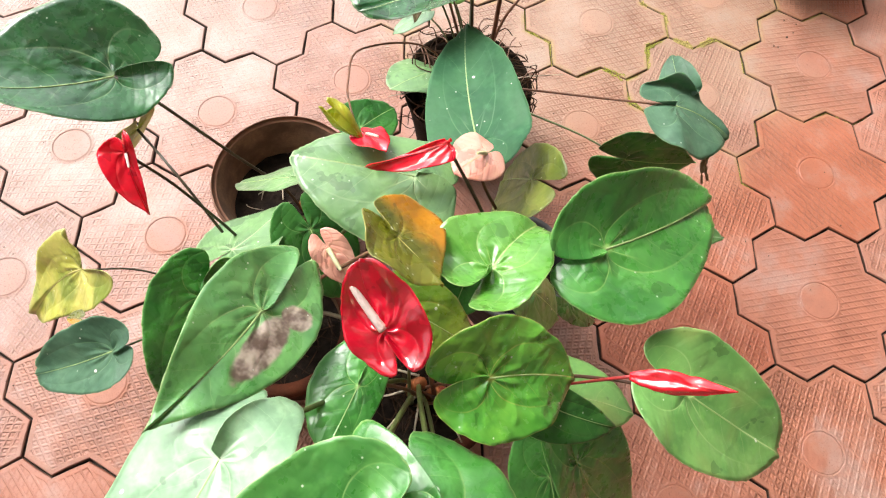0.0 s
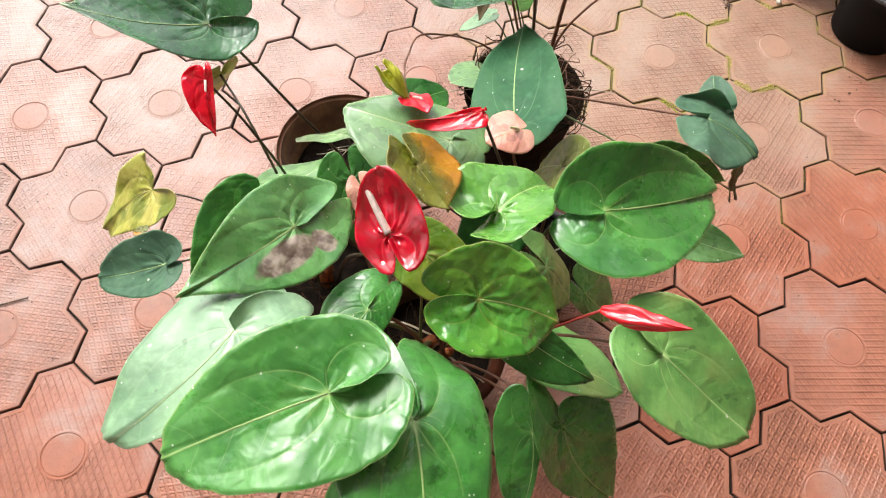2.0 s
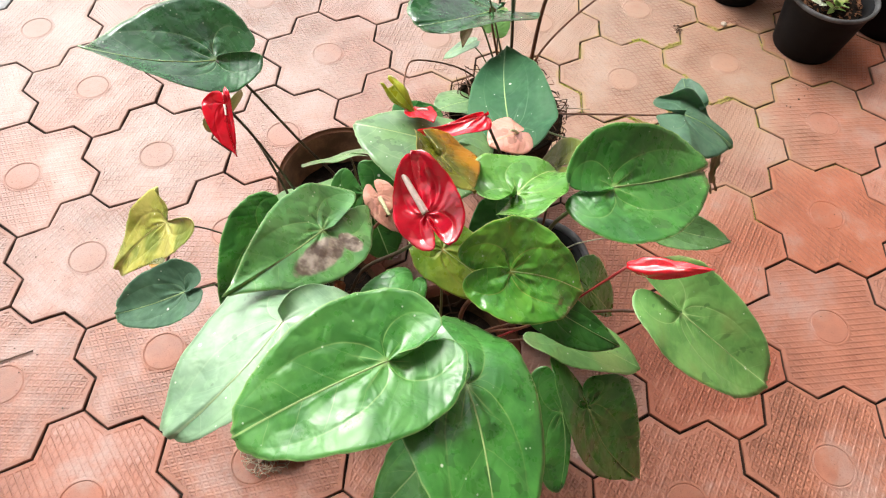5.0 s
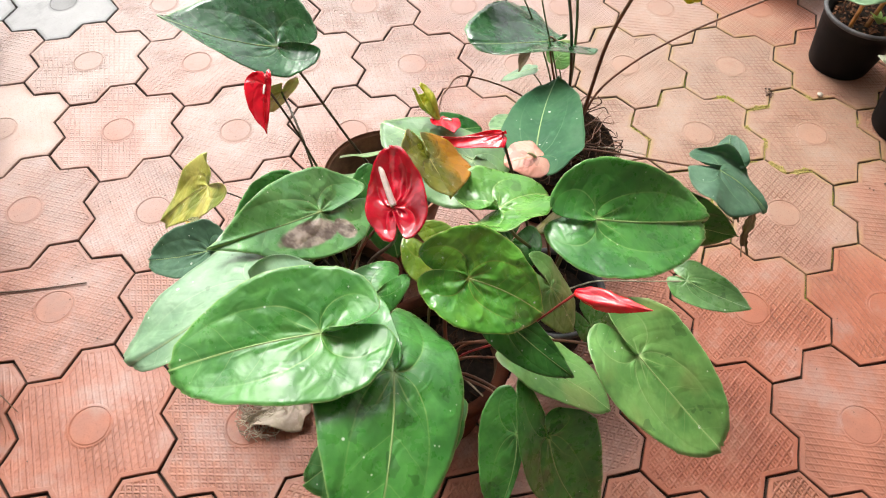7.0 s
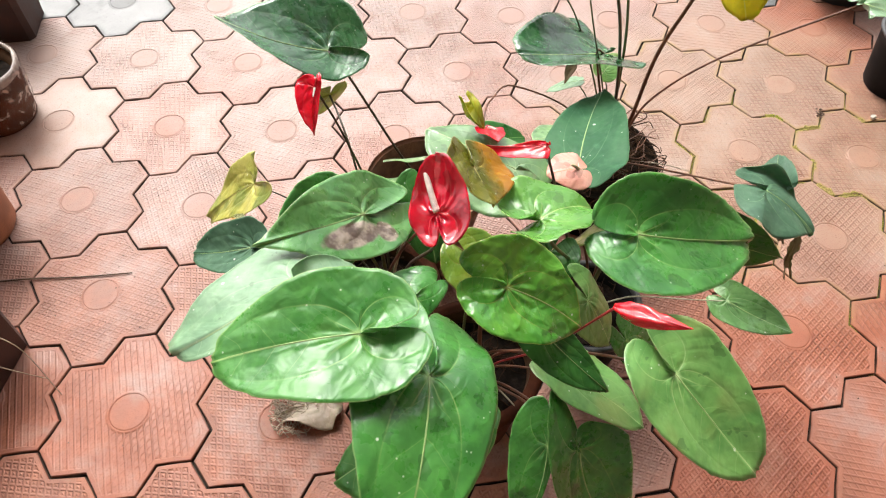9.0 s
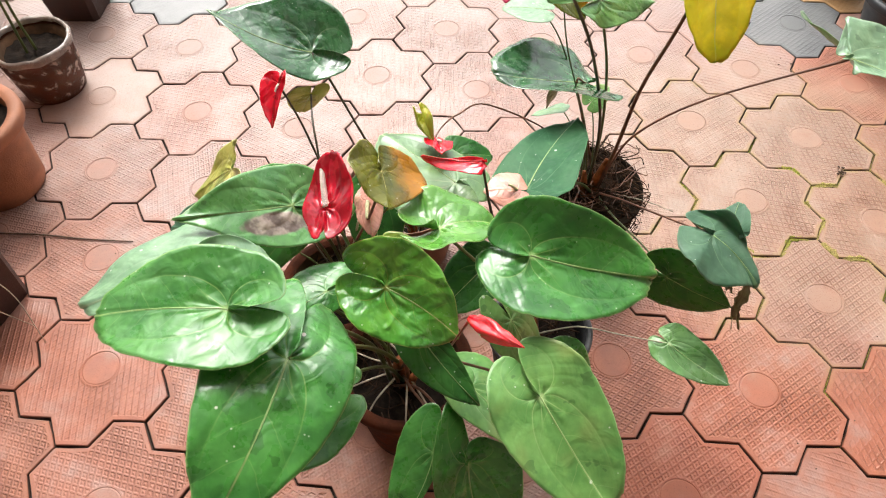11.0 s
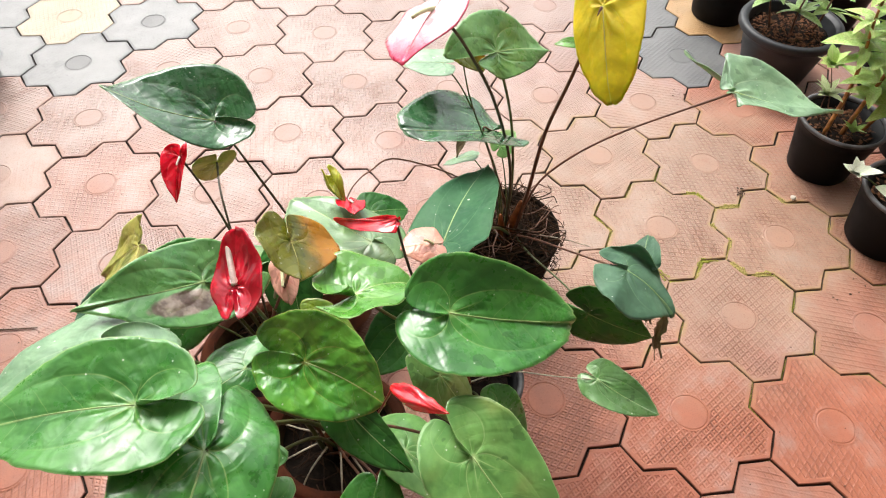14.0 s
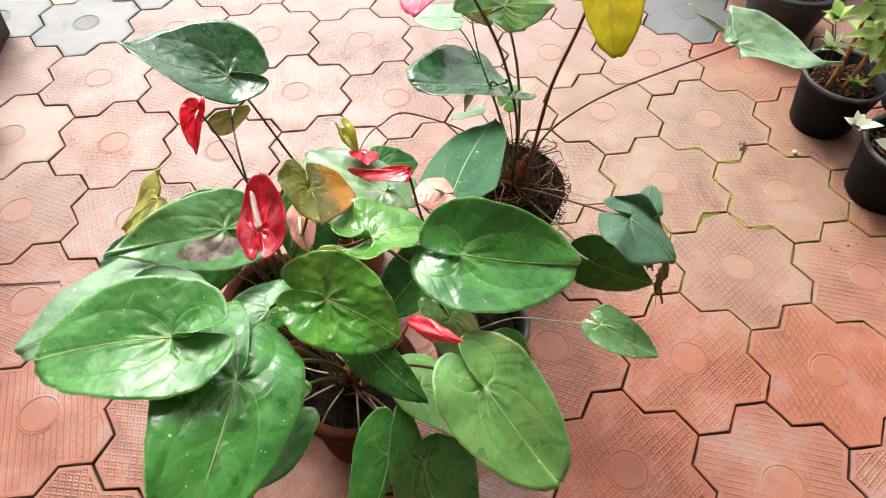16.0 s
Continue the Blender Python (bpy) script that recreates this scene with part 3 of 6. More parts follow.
def tube_data(points, r0, r1, sides=7, n=6, swell=0.0):
    """Vertices and faces of a tapering tube through the points, closed at both ends."""
    path = spline(points, n) if n > 1 else [Vector(p) for p in points]
    verts, faces = [], []
    up = Vector((0.31, 0.87, 0.38))
    for i, p in enumerate(path):
        d = (path[min(i + 1, len(path) - 1)] - path[max(i - 1, 0)]).normalized()
        x = d.cross(up)
        x = (x if x.length > 1e-3 else d.orthogonal()).normalized()
        y = d.cross(x)
        f = i / (len(path) - 1)
        r = r0 + (r1 - r0) * f
        if swell:
            r *= 1 + swell * max(0, 1 - abs(f - 0.97) / 0.06)
        verts += [p + r * (math.cos(a) * x + math.sin(a) * y) for a in (2 * math.pi * k / sides for k in range(sides))]
    for i in range(len(path) - 1):
        for k in range(sides):
            a, b = i * sides + k, i * sides + (k + 1) % sides
            faces.append((a, a + sides, b + sides, b))
    faces.append(tuple(range(sides)))
    faces.append(tuple(reversed(range((len(path) - 1) * sides, len(path) * sides))))
    return verts, faces


def tube(name, parent, points, r0, r1, mat, sides=7, n=6, swell=0.0, label=""):
    v, f = tube_data(points, r0, r1, sides, n, swell)
    o = parent.matrix_world.translation if parent is not None else Vector()
    return place(name, mesh_of(name, [p - o for p in v], f, mat), parent, label)


def lathe_data(profile, n=48, wobble=0.0, seed=0):
    verts, faces = [], []
    for r, z in profile:
        for k in range(n):
            a = 2 * math.pi * k / n
            w = 1 + wobble * math.sin(3 * a + seed) + wobble * 0.6 * math.sin(5 * a + 2 * seed + 30 * z)
            verts.append(Vector((r * w * math.cos(a), r * w * math.sin(a), z)))
    for i in range(len(profile) - 1):
        for k in range(n):
            a, b = i * n + k, i * n + (k + 1) % n
            faces.append((a, b, b + n, a + n))
    return verts, faces


def merged(chunks):
    verts, faces = [], []
    for v, f in chunks:
        o = len(verts)
        verts += list(v)
        faces += [tuple(i + o for i in q) for q in f]
    return verts, faces


# ---- leaves and flowers ----
HALF = [(1, 0), (0.93, 0.10), (0.80, 0.33), (0.60, 0.64), (0.38, 0.87), (0.15, 0.985), (-0.08, 1.0), (-0.30, 0.93), (-0.55, 0.80), (-0.80, 0.60), (-0.97, 0.36), (-0.97, 0.17), (-0.70, 0.07), (-0.3, 0.02), (0, 0)]
BROAD = [(1, 0), (0.985, 0.15), (0.915, 0.37), (0.78, 0.60), (0.60, 0.79), (0.38, 0.93), (0.15, 1.0), (-0.10, 1.0), (-0.36, 0.94), (-0.62, 0.82), (-0.86, 0.62), (-1.0, 0.36), (-0.93, 0.15), (-0.55, 0.05), (0, 0)]
POINTED = [(p.x, p.y) for p in spline([(s, w, 0) for s, w in HALF], 4)][:-1]
ROUNDED = [(p.x, p.y) for p in spline([(s, w, 0) for s, w in BROAD], 4)][:-1]
COUNT = len(POINTED)
rnd = random.Random(7)


def smooth(x, a, b):
    x = min(1, max(0, (x - a) / (b - a)))
    return x * x * (3 - 2 * x)


def arc(s):
    """Where the curved basal vein runs at s along the blade, as a part of the half width."""
    return 1.12 * math.sqrt(s) * (1 - s) ** 0.62 if s > 0 else 0.95 * math.sqrt(-s) * (1 + s) ** 0.5


def blade_data(L, wl, wr, b, m, k1, k2, k3, kb, seed=0.0, wave=0.002, pucker=0.0011, over=0, rings=14, flare=0.0, skew=0.0, sweep=0.0, lift=1.0, curl=None, twist=0.0):
    """A heart-shaped blade: the stalk joins at the origin, the tip lies along +x. Bent along the midrib and across it, creased along its veins,
    quilted near the joint, wavy at the margin, one back lobe lying over the other. skew: one back lobe longer than the other; sweep: the midrib
    curving sideways; twist: the tip turned about the midrib; curl: (side, degrees, start, back), one half bent up along a line and then out again."""
    verts, faces, blade, rim = [Vector((0, 0, 0))], [], [(0, 0)], [(0, 0)]
    index = {}
    big = L / 0.12
    curve = [(0.0, 0.0)]
    if curl:
        for k in range(40):
            u = (k + 0.5) / 40
            a = radians(curl[1]) * (smooth(u, curl[2], curl[2] + 0.16) - curl[3] * smooth(u, curl[2] + 0.22, curl[2] + 0.42))
            curve.append((curve[-1][0] + math.cos(a) / 40, curve[-1][1] + math.sin(a) / 40))

    def vert(i, ring, sgn, w):
        key = (i if i else 0, ring, sgn if i else 0)
        if key in index:
            return index[key]
        s, a = (p * (1 - m) + r * m for p, r in zip(POINTED[i], ROUNDED[i]))
        a = max(a, 0)
        rho = (ring / rings) ** 0.85
        back = b * (1 + sgn * skew)
        x, y = rho * (s * L if s > 0 else s * back * L), rho * a * w
        z = -k1 * x * x / L if x > 0 else -kb * x * x / max(back * L, 1e-4)
        z += k2 * (math.sqrt(y * y + 0.0324 * w * w) - 0.18 * w) - k3 * y * y / w
        z += twist * max(x, 0.0) * sgn * y / L
        sn, vn = rho * s, rho * a
        d = vn - arc(max(-1, min(1, sn)))
        calm = smooth(rho, 0.02, 0.2)
        z -= 0.75 * pucker * big * math.exp(-((d / 0.05) ** 2)) * calm * (1 - smooth(abs(sn), 0.55, 0.95))
        z -= 0.3 * pucker * big * math.exp(-((vn / 0.04) ** 2)) * calm
        # soft swells between the side veins, stronger on some stretches than on others
        ph = (sn - 0.5 * vn**1.3) * 5.0 + 0.5 * math.sin(seed + 3 * sgn + 4 * sn)
        patchy = max(0.0, 0.35 + noise.noise(Vector((sn * 2.2 + seed * 3, sgn * (1 + vn * 1.7), seed))))
        z += 0.55 * pucker * big * math.sin(2 * math.pi * ph) * smooth(vn, 0.05, 0.3) * (1 - rho**3) * patchy
        z += 1.2 * pucker * big * math.cos(7 * math.atan2(vn, sn) + seed) * math.exp(-(((rho - 0.20) / 0.12) ** 2)) * smooth(vn, 0.02, 0.1)
        z += pucker * big * (2.0 * noise.noise(Vector((x * 22 + seed * 9, sgn * y * 22, seed))) + 1.1 * noise.noise(Vector((x * 52, sgn * y * 52 + seed * 7, seed)))) * smooth(rho, 0.1, 0.5)
        z += wave * big * rho**3 * math.sin(0.34 * i * (1.0 if sgn > 0 else 1.13) + seed + sgn)
        z += 0.6 * wave * big * rho**2 * math.sin(0.15 * i + 2.1 * seed + 2 * sgn)
        lobe = smooth(i, 40, 54) * smooth(rho, 0.08, 0.5)
        if over:
            y -= 0.10 * w * lobe * (1 - smooth(i, 53, COUNT - 1) * 0.6)
            z += (0.0052 * lift if sgn == over else -0.004) * big * lobe
        z += flare * big * smooth(rho, 0.6, 1.0) * smooth(i, 30, 48)
        if curl and sgn == curl[0]:
            g = min(1.0, max(0.0, y / w)) * 40
            j = min(39, int(g))
            (y0, z0), (y1, z1) = curve[j], curve[j + 1]
            y, z = w * (y0 + (y1 - y0) * (g - j)), z + w * (z0 + (z1 - z0) * (g - j))
        index[key] = len(verts)
        ragged = 1 + rho * rho * (0.022 * noise.noise(Vector((i * 0.32, seed * 5, sgn))) + 0.014 * noise.noise(Vector((i * 1.1, seed * 5, sgn * 4)))) * (1 if i else 0)
        verts.append(Vector((x * ragged, sgn * y * ragged + (sweep * x * x / L if x > 0 else 0.0), z)))
        blade.append((sn, sgn * vn))
        rim.append((rho, i / COUNT))
        return index[key]

    for sgn, w in ((1, wl), (-1, wr)):
        for i in range(COUNT - 1):
            for ring in range(1, rings + 1):
                p, c = vert(i, ring, sgn, w), vert(i + 1, ring, sgn, w)
                if ring == 1:
                    f = (0, p, c)
                else:
                    f = (vert(i, ring - 1, sgn, w), p, c, vert(i + 1, ring - 1, sgn, w))
                faces.append(f if sgn > 0 else tuple(reversed(f)))
    return verts, faces, blade, rim


def turned(J, yaw, pitch, roll):
    """The pose of a blade: heading of the tip, its rise, and the turn about the midrib, in degrees."""
    cy, sy, cp, sn = math.cos(radians(yaw)), math.sin(radians(yaw)), math.cos(radians(pitch)), math.sin(radians(pitch))
    X = Vector((cy * cp, sy * cp, sn))
    Y0 = Vector((-sy, cy, 0))
    Z0 = X.cross(Y0)
    Y = math.cos(radians(roll)) * Y0 + math.sin(radians(roll)) * Z0
    Z = X.cross(Y)
    return Matrix(((X.x, Y.x, Z.x, J[0]), (X.y, Y.y, Z.y, J[1]), (X.z, Y.z, Z.z, J[2]), (0, 0, 0, 1)))


def leaf(plant, J, turn, size, bend, mat="mid", rib="green", wave=0.002, pucker=0.0011, over=0, flare=0.0, name="leaf", label="", thick=0.0006, skew=0.0, sweep=0.0, lift=1.0, curl=None, twist=0.0):
    """A leaf or spathe as a part of its plant, with its midrib as a part of the leaf."""
    seed = rnd.random() * 6
    v, f, uv, rim = blade_data(*size, *bend, seed=seed, wave=wave, pucker=pucker, over=over, flare=flare, skew=skew, sweep=sweep, lift=lift, curl=curl, twist=twist)
    ob = place(name, mesh_of(name, v, f, leaf_mats[mat], {"blade": uv, "rim": rim}), plant, label)
    ob.matrix_basis = Matrix.Translation(-plant.matrix_world.translation) @ turned(J, *turn)
    sol = ob.modifiers.new("thickness", "SOLIDIFY")
    sol.thickness, sol.offset = thick, -1
    L = size[0]
    # the midrib follows the blade's own centre line
    line = sorted((u[0], p) for u, p in zip(uv, v) if u[1] == 0 and u[0] > 0.01)
    ridge = [Vector((0, 0, 0.0001))] + [p + Vector((0, 0, 0.0001)) for u, p in line[1:-1:2]]
    tube("midrib", None, ridge, 0.0007 * L / 0.12, 0.0002, rib_mats[rib], 6, 3).parent = ob
    return ob


def stalk(plant, a, J, via=(), r=0.0022, mat="green", under=None, name="petiole", label=""):
    """A leaf stalk from the crown to the blade, thickened just below the joint."""
    if not via:
        d = Vector(J) - Vector(a)
        via = [Vector(a) + Vector((d.x * 0.22, d.y * 0.22, d.z * 0.42)), Vector(a) + Vector((d.x * 0.62, d.y * 0.62, d.z * 0.80))]
    return tube(name, plant, [a, *via, Vector(J) - Vector((0, 0, 0.0012))], r * 1.35, r * 0.85, stalk_mats[mat], 7, 6, 0.35, label)


def spadix(flower, length, r, lift, mat, swing=0.0):
    """The finger-like spike of a flower, rising from the joint of its spathe."""
    pts = [(0.001, 0, 0.0), (length * 0.35, swing * 0.3, lift * 0.45), (length * 0.75, swing * 0.8, lift * 0.85), (length, swing, lift)]
    v, f = tube_data(pts, r, r * 0.72, 10, 6)
    ob = place("spadix", mesh_of("spadix", v, f, mat), flower)
    return ob


# ---- pots ----
def pot(name, at, R, r, h, wall, label, soil=0.03, lip=0.012, lip_h=0.02, inner=None, style="lip", soil_mat_=None, wobble=0.0, group="", category="flower pot", rim=None):
    p = thing(name, at, label, category, group)
    t = 0.006
    if style == "lip":
        prof = [(0.0, 0.0), (r * 0.97, 0.0), (r, 0.004)] + [(r + (R - lip - r) * k / 5, 0.004 + (h - lip_h - 0.004) * k / 5) for k in range(1, 6)]
        prof += [(R - lip * 0.2, h - lip_h + 0.002), (R, h - lip_h * 0.75), (R, h - lip_h * 0.25), (R - 0.003, h), (R - lip * 0.9, h), (R - lip - t, h - 0.006)]
    else:
        prof = [(0.0, 0.0), (r * 0.97, 0.0), (r, 0.004)] + [(r + (R - r) * k / 6, 0.004 + (h - 0.01) * k / 6) for k in range(1, 7)]
        prof += [(R + 0.0025, h - 0.005), (R + 0.003, h - 0.001), (R + 0.001, h), (R - 0.003, h - 0.002), (R - 0.004, h - 0.008)]
    v, f = lathe_data(prof, 56, wobble, at[0] * 9)
    place("pot_wall", mesh_of("pot_wall", v, f, wall), p)
    if rim:
        v, f = lathe_data([(R + 0.0028, h - 0.0065), (R + 0.0046, h - 0.004), (R + 0.0046, h + 0.0005), (R + 0.002, h + 0.0022), (R - 0.0025, h + 0.0016), (R - 0.0048, h - 0.003), (R - 0.0048, h - 0.0065)], 56, wobble, at[0] * 9)
        place("rim", mesh_of("rim", v, f, rim), p, "thin dusty grey rolled rim")
    zs = h - soil
    rs = r + (R - lip - r) * zs / h - t
    ri = prof[-1][0]
    v, f = lathe_data([(ri + 0.0005, h - (0.006 if style == "lip" else 0.008)), ((ri + rs) / 2, (h + zs) / 2), (rs, zs - 0.012), (rs * 0.6, zs * 0.5)], 56, wobble, at[0] * 9)
    place("inner_wall", mesh_of("inner_wall", v, f, inner or wall), p)
    rings = [(rs * k / 9, zs) for k in range(10)]
    v, f = lathe_data([(max(q, 0.0005), z) for q, z in rings], 48)
    v = [q + Vector((0, 0, 0.007 * noise.noise(Vector((q.x * 45 + at[0] * 30, q.y * 45, 3.1))) + 0.004 * noise.noise(Vector((q.x * 160, q.y * 160 + at[1] * 30, 1))))) for q in v]
    v = [q - Vector((0, 0, 0.001)) for q in v]
    place("soil", mesh_of("soil", v, f, soil_mat_ or soil_mat), p, "dark moist potting soil")
    return p


def tangle(name, plant, centre, R, z0, count, mat, r=(0.0006, 0.0014), seed=1, lift=0.04, out=0.0, label=""):
    """Many thin roots that lie over one another on the soil."""
    q = random.Random(seed)
    chunks = []
    for _ in range(count):
        a, d = q.random() * 6.283, R * math.sqrt(q.random()) * 0.9
        p = Vector((centre[0] + d * math.cos(a), centre[1] + d * math.sin(a), z0 + q.random() * lift))
        h = q.random() * 6.283
        pts = [p]
        for _ in range(3):
            h += q.uniform(-0.9, 0.9)
            step = q.uniform(0.012, 0.03) * R / 0.08
            p = p + Vector((math.cos(h) * step, math.sin(h) * step, q.uniform(-0.012, 0.010)))
            off = Vector((p.x - centre[0], p.y - centre[1], 0))
            if off.length > R + out:
                p -= off * (1 - (R + out) / off.length)
            pts.append(p)
        chunks.append(tube_data(pts, q.uniform(*r), q.uniform(*r) * 0.6, 5, 3))
    v, f = merged(chunks)
    o = plant.matrix_world.translation if plant else Vector()
    ob = place(name, mesh_of(name, [p - o for p in v], f, mat), plant, label)
    return tagged(ob, kind="stuff")


# ---- setting ----
ground_mat = ground_material()
N = 60
rings = [0.0, 3.0, 12.0, 60.0, 400.0]
gv = [Vector((0, 0, -0.009))] + [Vector((r * math.cos(6.2832 * k / N), r * math.sin(6.2832 * k / N), -0.009)) for r in rings[1:] for k in range(N)]
gf = [(0, 1 + k, 1 + (k + 1) % N) for k in range(N)] + [(1 + i * N + k, 1 + (i + 1) * N + k, 1 + (i + 1) * N + (k + 1) % N, 1 + i * N + (k + 1) % N) for i in range(3) for k in range(N)]
tagged(place("ground", mesh_of("ground", gv, gf, ground_mat, smooth=False)), "dark damp silt ground under the pavers", "ground", kind="structure")


def box(name, lo, hi, mat, label, category):
    x0, y0, z0 = lo
    x1, y1, z1 = hi
    bm = bmesh.new()
    bmesh.ops.create_cube(bm, size=1)
    for q in bm.verts:
        q.co = Vector(((x0, x1)[q.co.x > 0], (y0, y1)[q.co.y > 0], (z0, z1)[q.co.z > 0]))
    bmesh.ops.bevel(bm, geom=bm.edges[:], offset=0.01, segments=2, affect="EDGES")
    me = bpy.data.meshes.new(name)
    bm.to_mesh(me)
    bm.free()
    me.materials.append(mat)
    return tagged(place(name, me), label, category, kind="structure")


# unseen walls and ceiling, added to close the place and block sky light
box("wall_south", (-4.0, -2.25, -0.005), (2.6, -2.05, 2.6), wall_mat, "plain cream wall, unseen, added to close the back", "wall")
box("wall_east", (2.0, -2.045, -0.005), (2.2, 2.6, 2.6), wall_mat, "plain cream wall, unseen, added to cut light on the right", "wall")
# low wall out of view, added only to shade the left pots
box("wall_west", (-2.20, -2.045, -0.005), (-2.02, 0.80, 1.10), wall_mat, "plain low cream wall, unseen, added to shade the left", "wall")
box("ceiling", (-2.6, -2.3, 2.605), (2.2, 0.45, 2.73), ceiling_mat, "plain white ceiling, unseen, added to cut the sky light", "ceiling")


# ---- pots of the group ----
pot("clay_pot", (-0.566, -0.182, 0), 0.100, 0.070, 0.20, clay_dark, "dark terracotta clay pot with a thick rim, on the pavers", soil=0.035, inner=tan_inner)
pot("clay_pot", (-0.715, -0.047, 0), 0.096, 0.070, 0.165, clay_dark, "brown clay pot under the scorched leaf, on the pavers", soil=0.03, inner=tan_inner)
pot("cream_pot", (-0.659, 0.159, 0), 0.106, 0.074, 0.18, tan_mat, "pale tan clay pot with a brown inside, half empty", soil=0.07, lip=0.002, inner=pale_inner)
pot("black_pot", (-0.385, -0.053, 0), 0.078, 0.062, 0.15, black_pot, "small thin black plastic pot with dark soil", soil=0.02, style="thin", rim=rim_mat)
pot("coir_pot", (-0.345, 0.261, 0), 0.100, 0.080, 0.15, fibre_mat, "root-bound pot wrapped in brown coir fibre", soil=0.012, style="thin", wobble=0.012, soil_mat_=fibre_mat)

# ---- anthurium in the front clay pot ----
front = thing("anthurium", (-0.566, -0.182, 0.163), "anthurium with large glossy heart-shaped leaves, in a clay pot", "plant", "anthuriums")
leaf(front, (-0.75, -0.253, 0.506), (-130, 4, 19), (0.123, 0.058, 0.073, 0.524, 1.0), (0.18, 0.04, -0.02, 0.45), "mint_sheen", wave=0.003, pucker=0.0007, over=1, lift=2.2, label="broad green leaf with pale sky sheen in its colour", skew=-0.02, sweep=-0.36)
leaf(front, (-0.67, -0.33, 0.554), (-165, 11, -7), (0.123, 0.061, 0.059, 0.444, 0.925), (0.33, 0.26, 0.01, -0.3), "gloss", pucker=0.0011, over=-1, lift=2.4, skew=0.06, sweep=-0.01)
leaf(front, (-0.609, -0.353, 0.526), (-85, 3, -20), (0.162, 0.064, 0.068, 0.54, 0.147), (0.31, 0.18, 0.19, 0.23), "mid", over=-1, skew=-0.11, sweep=-0.12)
leaf(front, (-0.6, -0.352, 0.432), (-153, -22, 4), (0.132, 0.065, 0.045, 0.412, 0.804), (0.09, 0.12, 0.15, 0.08), "gloss")
leaf(front, (-0.543, -0.261, 0.529), (-5, -20, 28), (0.088, 0.049, 0.047, 0.557, 0.457), (0.13, 0.24, -0.06, 0.09), "spotted", wave=0.003, pucker=0.0022, over=-1, skew=0.06, sweep=-0.16)
leaf(front, (-0.379, -0.314, 0.474), (-44, -26, 5), (0.125, 0.053, 0.055, 0.421, 1.0), (0.06, 0.24, -0.06, 0.14), "soft", pucker=0.0005, over=1, skew=0.04, sweep=0.05)
leaf(front, (-0.442, -0.334, 0.299), (-75, -50, -15), (0.153, 0.062, 0.046, 0.325, 0.402), (0.01, 0.21, -0.03, 0.35), "mid", over=1, skew=-0.43, sweep=0.35)
leaf(front, (-0.481, -0.338, 0.322), (-91, -24, 0), (0.085, 0.008, 0.043, 0.446, 1.0), (0.06, 0.18, 0.17, 0.0), "mid", over=-1, skew=-0.4, sweep=-0.24)
leaf(front, (-0.502, -0.284, 0.482), (-36, -25, 14), (0.087, 0.02, 0.028, 0.35, 0.426), (0.14, 0.15, 0.05, 0.1), "deep", skew=-0.22, sweep=0.09)
leaf(front, (-0.455, -0.258, 0.338), (-26, -12, -21), (0.103, 0.058, 0.039, 0.453, 0.802), (0.08, 0.09, 0.14, 0.1), "soft", skew=0.0, sweep=-0.02)
leaf(front, (-0.639, -0.211, 0.412), (-131, 5, -8), (0.07, 0.025, 0.043, 0.703, 0.532), (0.08, 0.05, 0.23, 0.08), "mid", pucker=0.0004, over=1)
leaf(front, (-0.574, -0.153, 0.408), (-38, -28, 6), (0.092, 0.040, 0.042, 0.42, 0.6), (0.12, 0.15, 0.1, 0.12), "mottled", pucker=0.0014, label="mottled yellow-green leaf under the red flower")
fb = (-0.569, -0.187, 0.16)
for J, via, r, mat in (
    ((-0.75, -0.253, 0.506), ((-0.602, -0.189, 0.283), (-0.685, -0.221, 0.432)), 0.0024, "green"),
    ((-0.67, -0.33, 0.554), ((-0.592, -0.219, 0.314), (-0.634, -0.277, 0.463)), 0.0026, "green"),
    ((-0.609, -0.353, 0.526), ((-0.582, -0.224, 0.314), (-0.598, -0.293, 0.444)), 0.0025, "green"),
    ((-0.6, -0.352, 0.432), (), 0.002, "green"),
    ((-0.543, -0.261, 0.529), ((-0.561, -0.198, 0.324), (-0.552, -0.232, 0.444)), 0.0024, "brown"),
    ((-0.379, -0.314, 0.474), ((-0.531, -0.2, 0.265), (-0.439, -0.264, 0.406)), 0.0017, "brown"),
    ((-0.442, -0.334, 0.299), ((-0.531, -0.227, 0.23), (-0.47, -0.292, 0.287)), 0.0016, "brown"),
    ((-0.481, -0.338, 0.322), ((-0.541, -0.231, 0.235), (-0.5, -0.291, 0.316)), 0.0015, "brown"),
    ((-0.502, -0.284, 0.482), ((-0.546, -0.21, 0.284), (-0.511, -0.264, 0.405)), 0.0015, "brown"),
    ((-0.455, -0.258, 0.338), ((-0.531, -0.201, 0.225), (-0.48, -0.235, 0.295)), 0.0015, "brown"),
    ((-0.639, -0.211, 0.412), (), 0.0019, "brown"),
    ((-0.574, -0.153, 0.408), (), 0.0017, "green"),
):
    stalk(front, (fb[0] + rnd.uniform(-0.018, 0.018), fb[1] + rnd.uniform(-0.018, 0.018), fb[2]), J, via, r, mat)


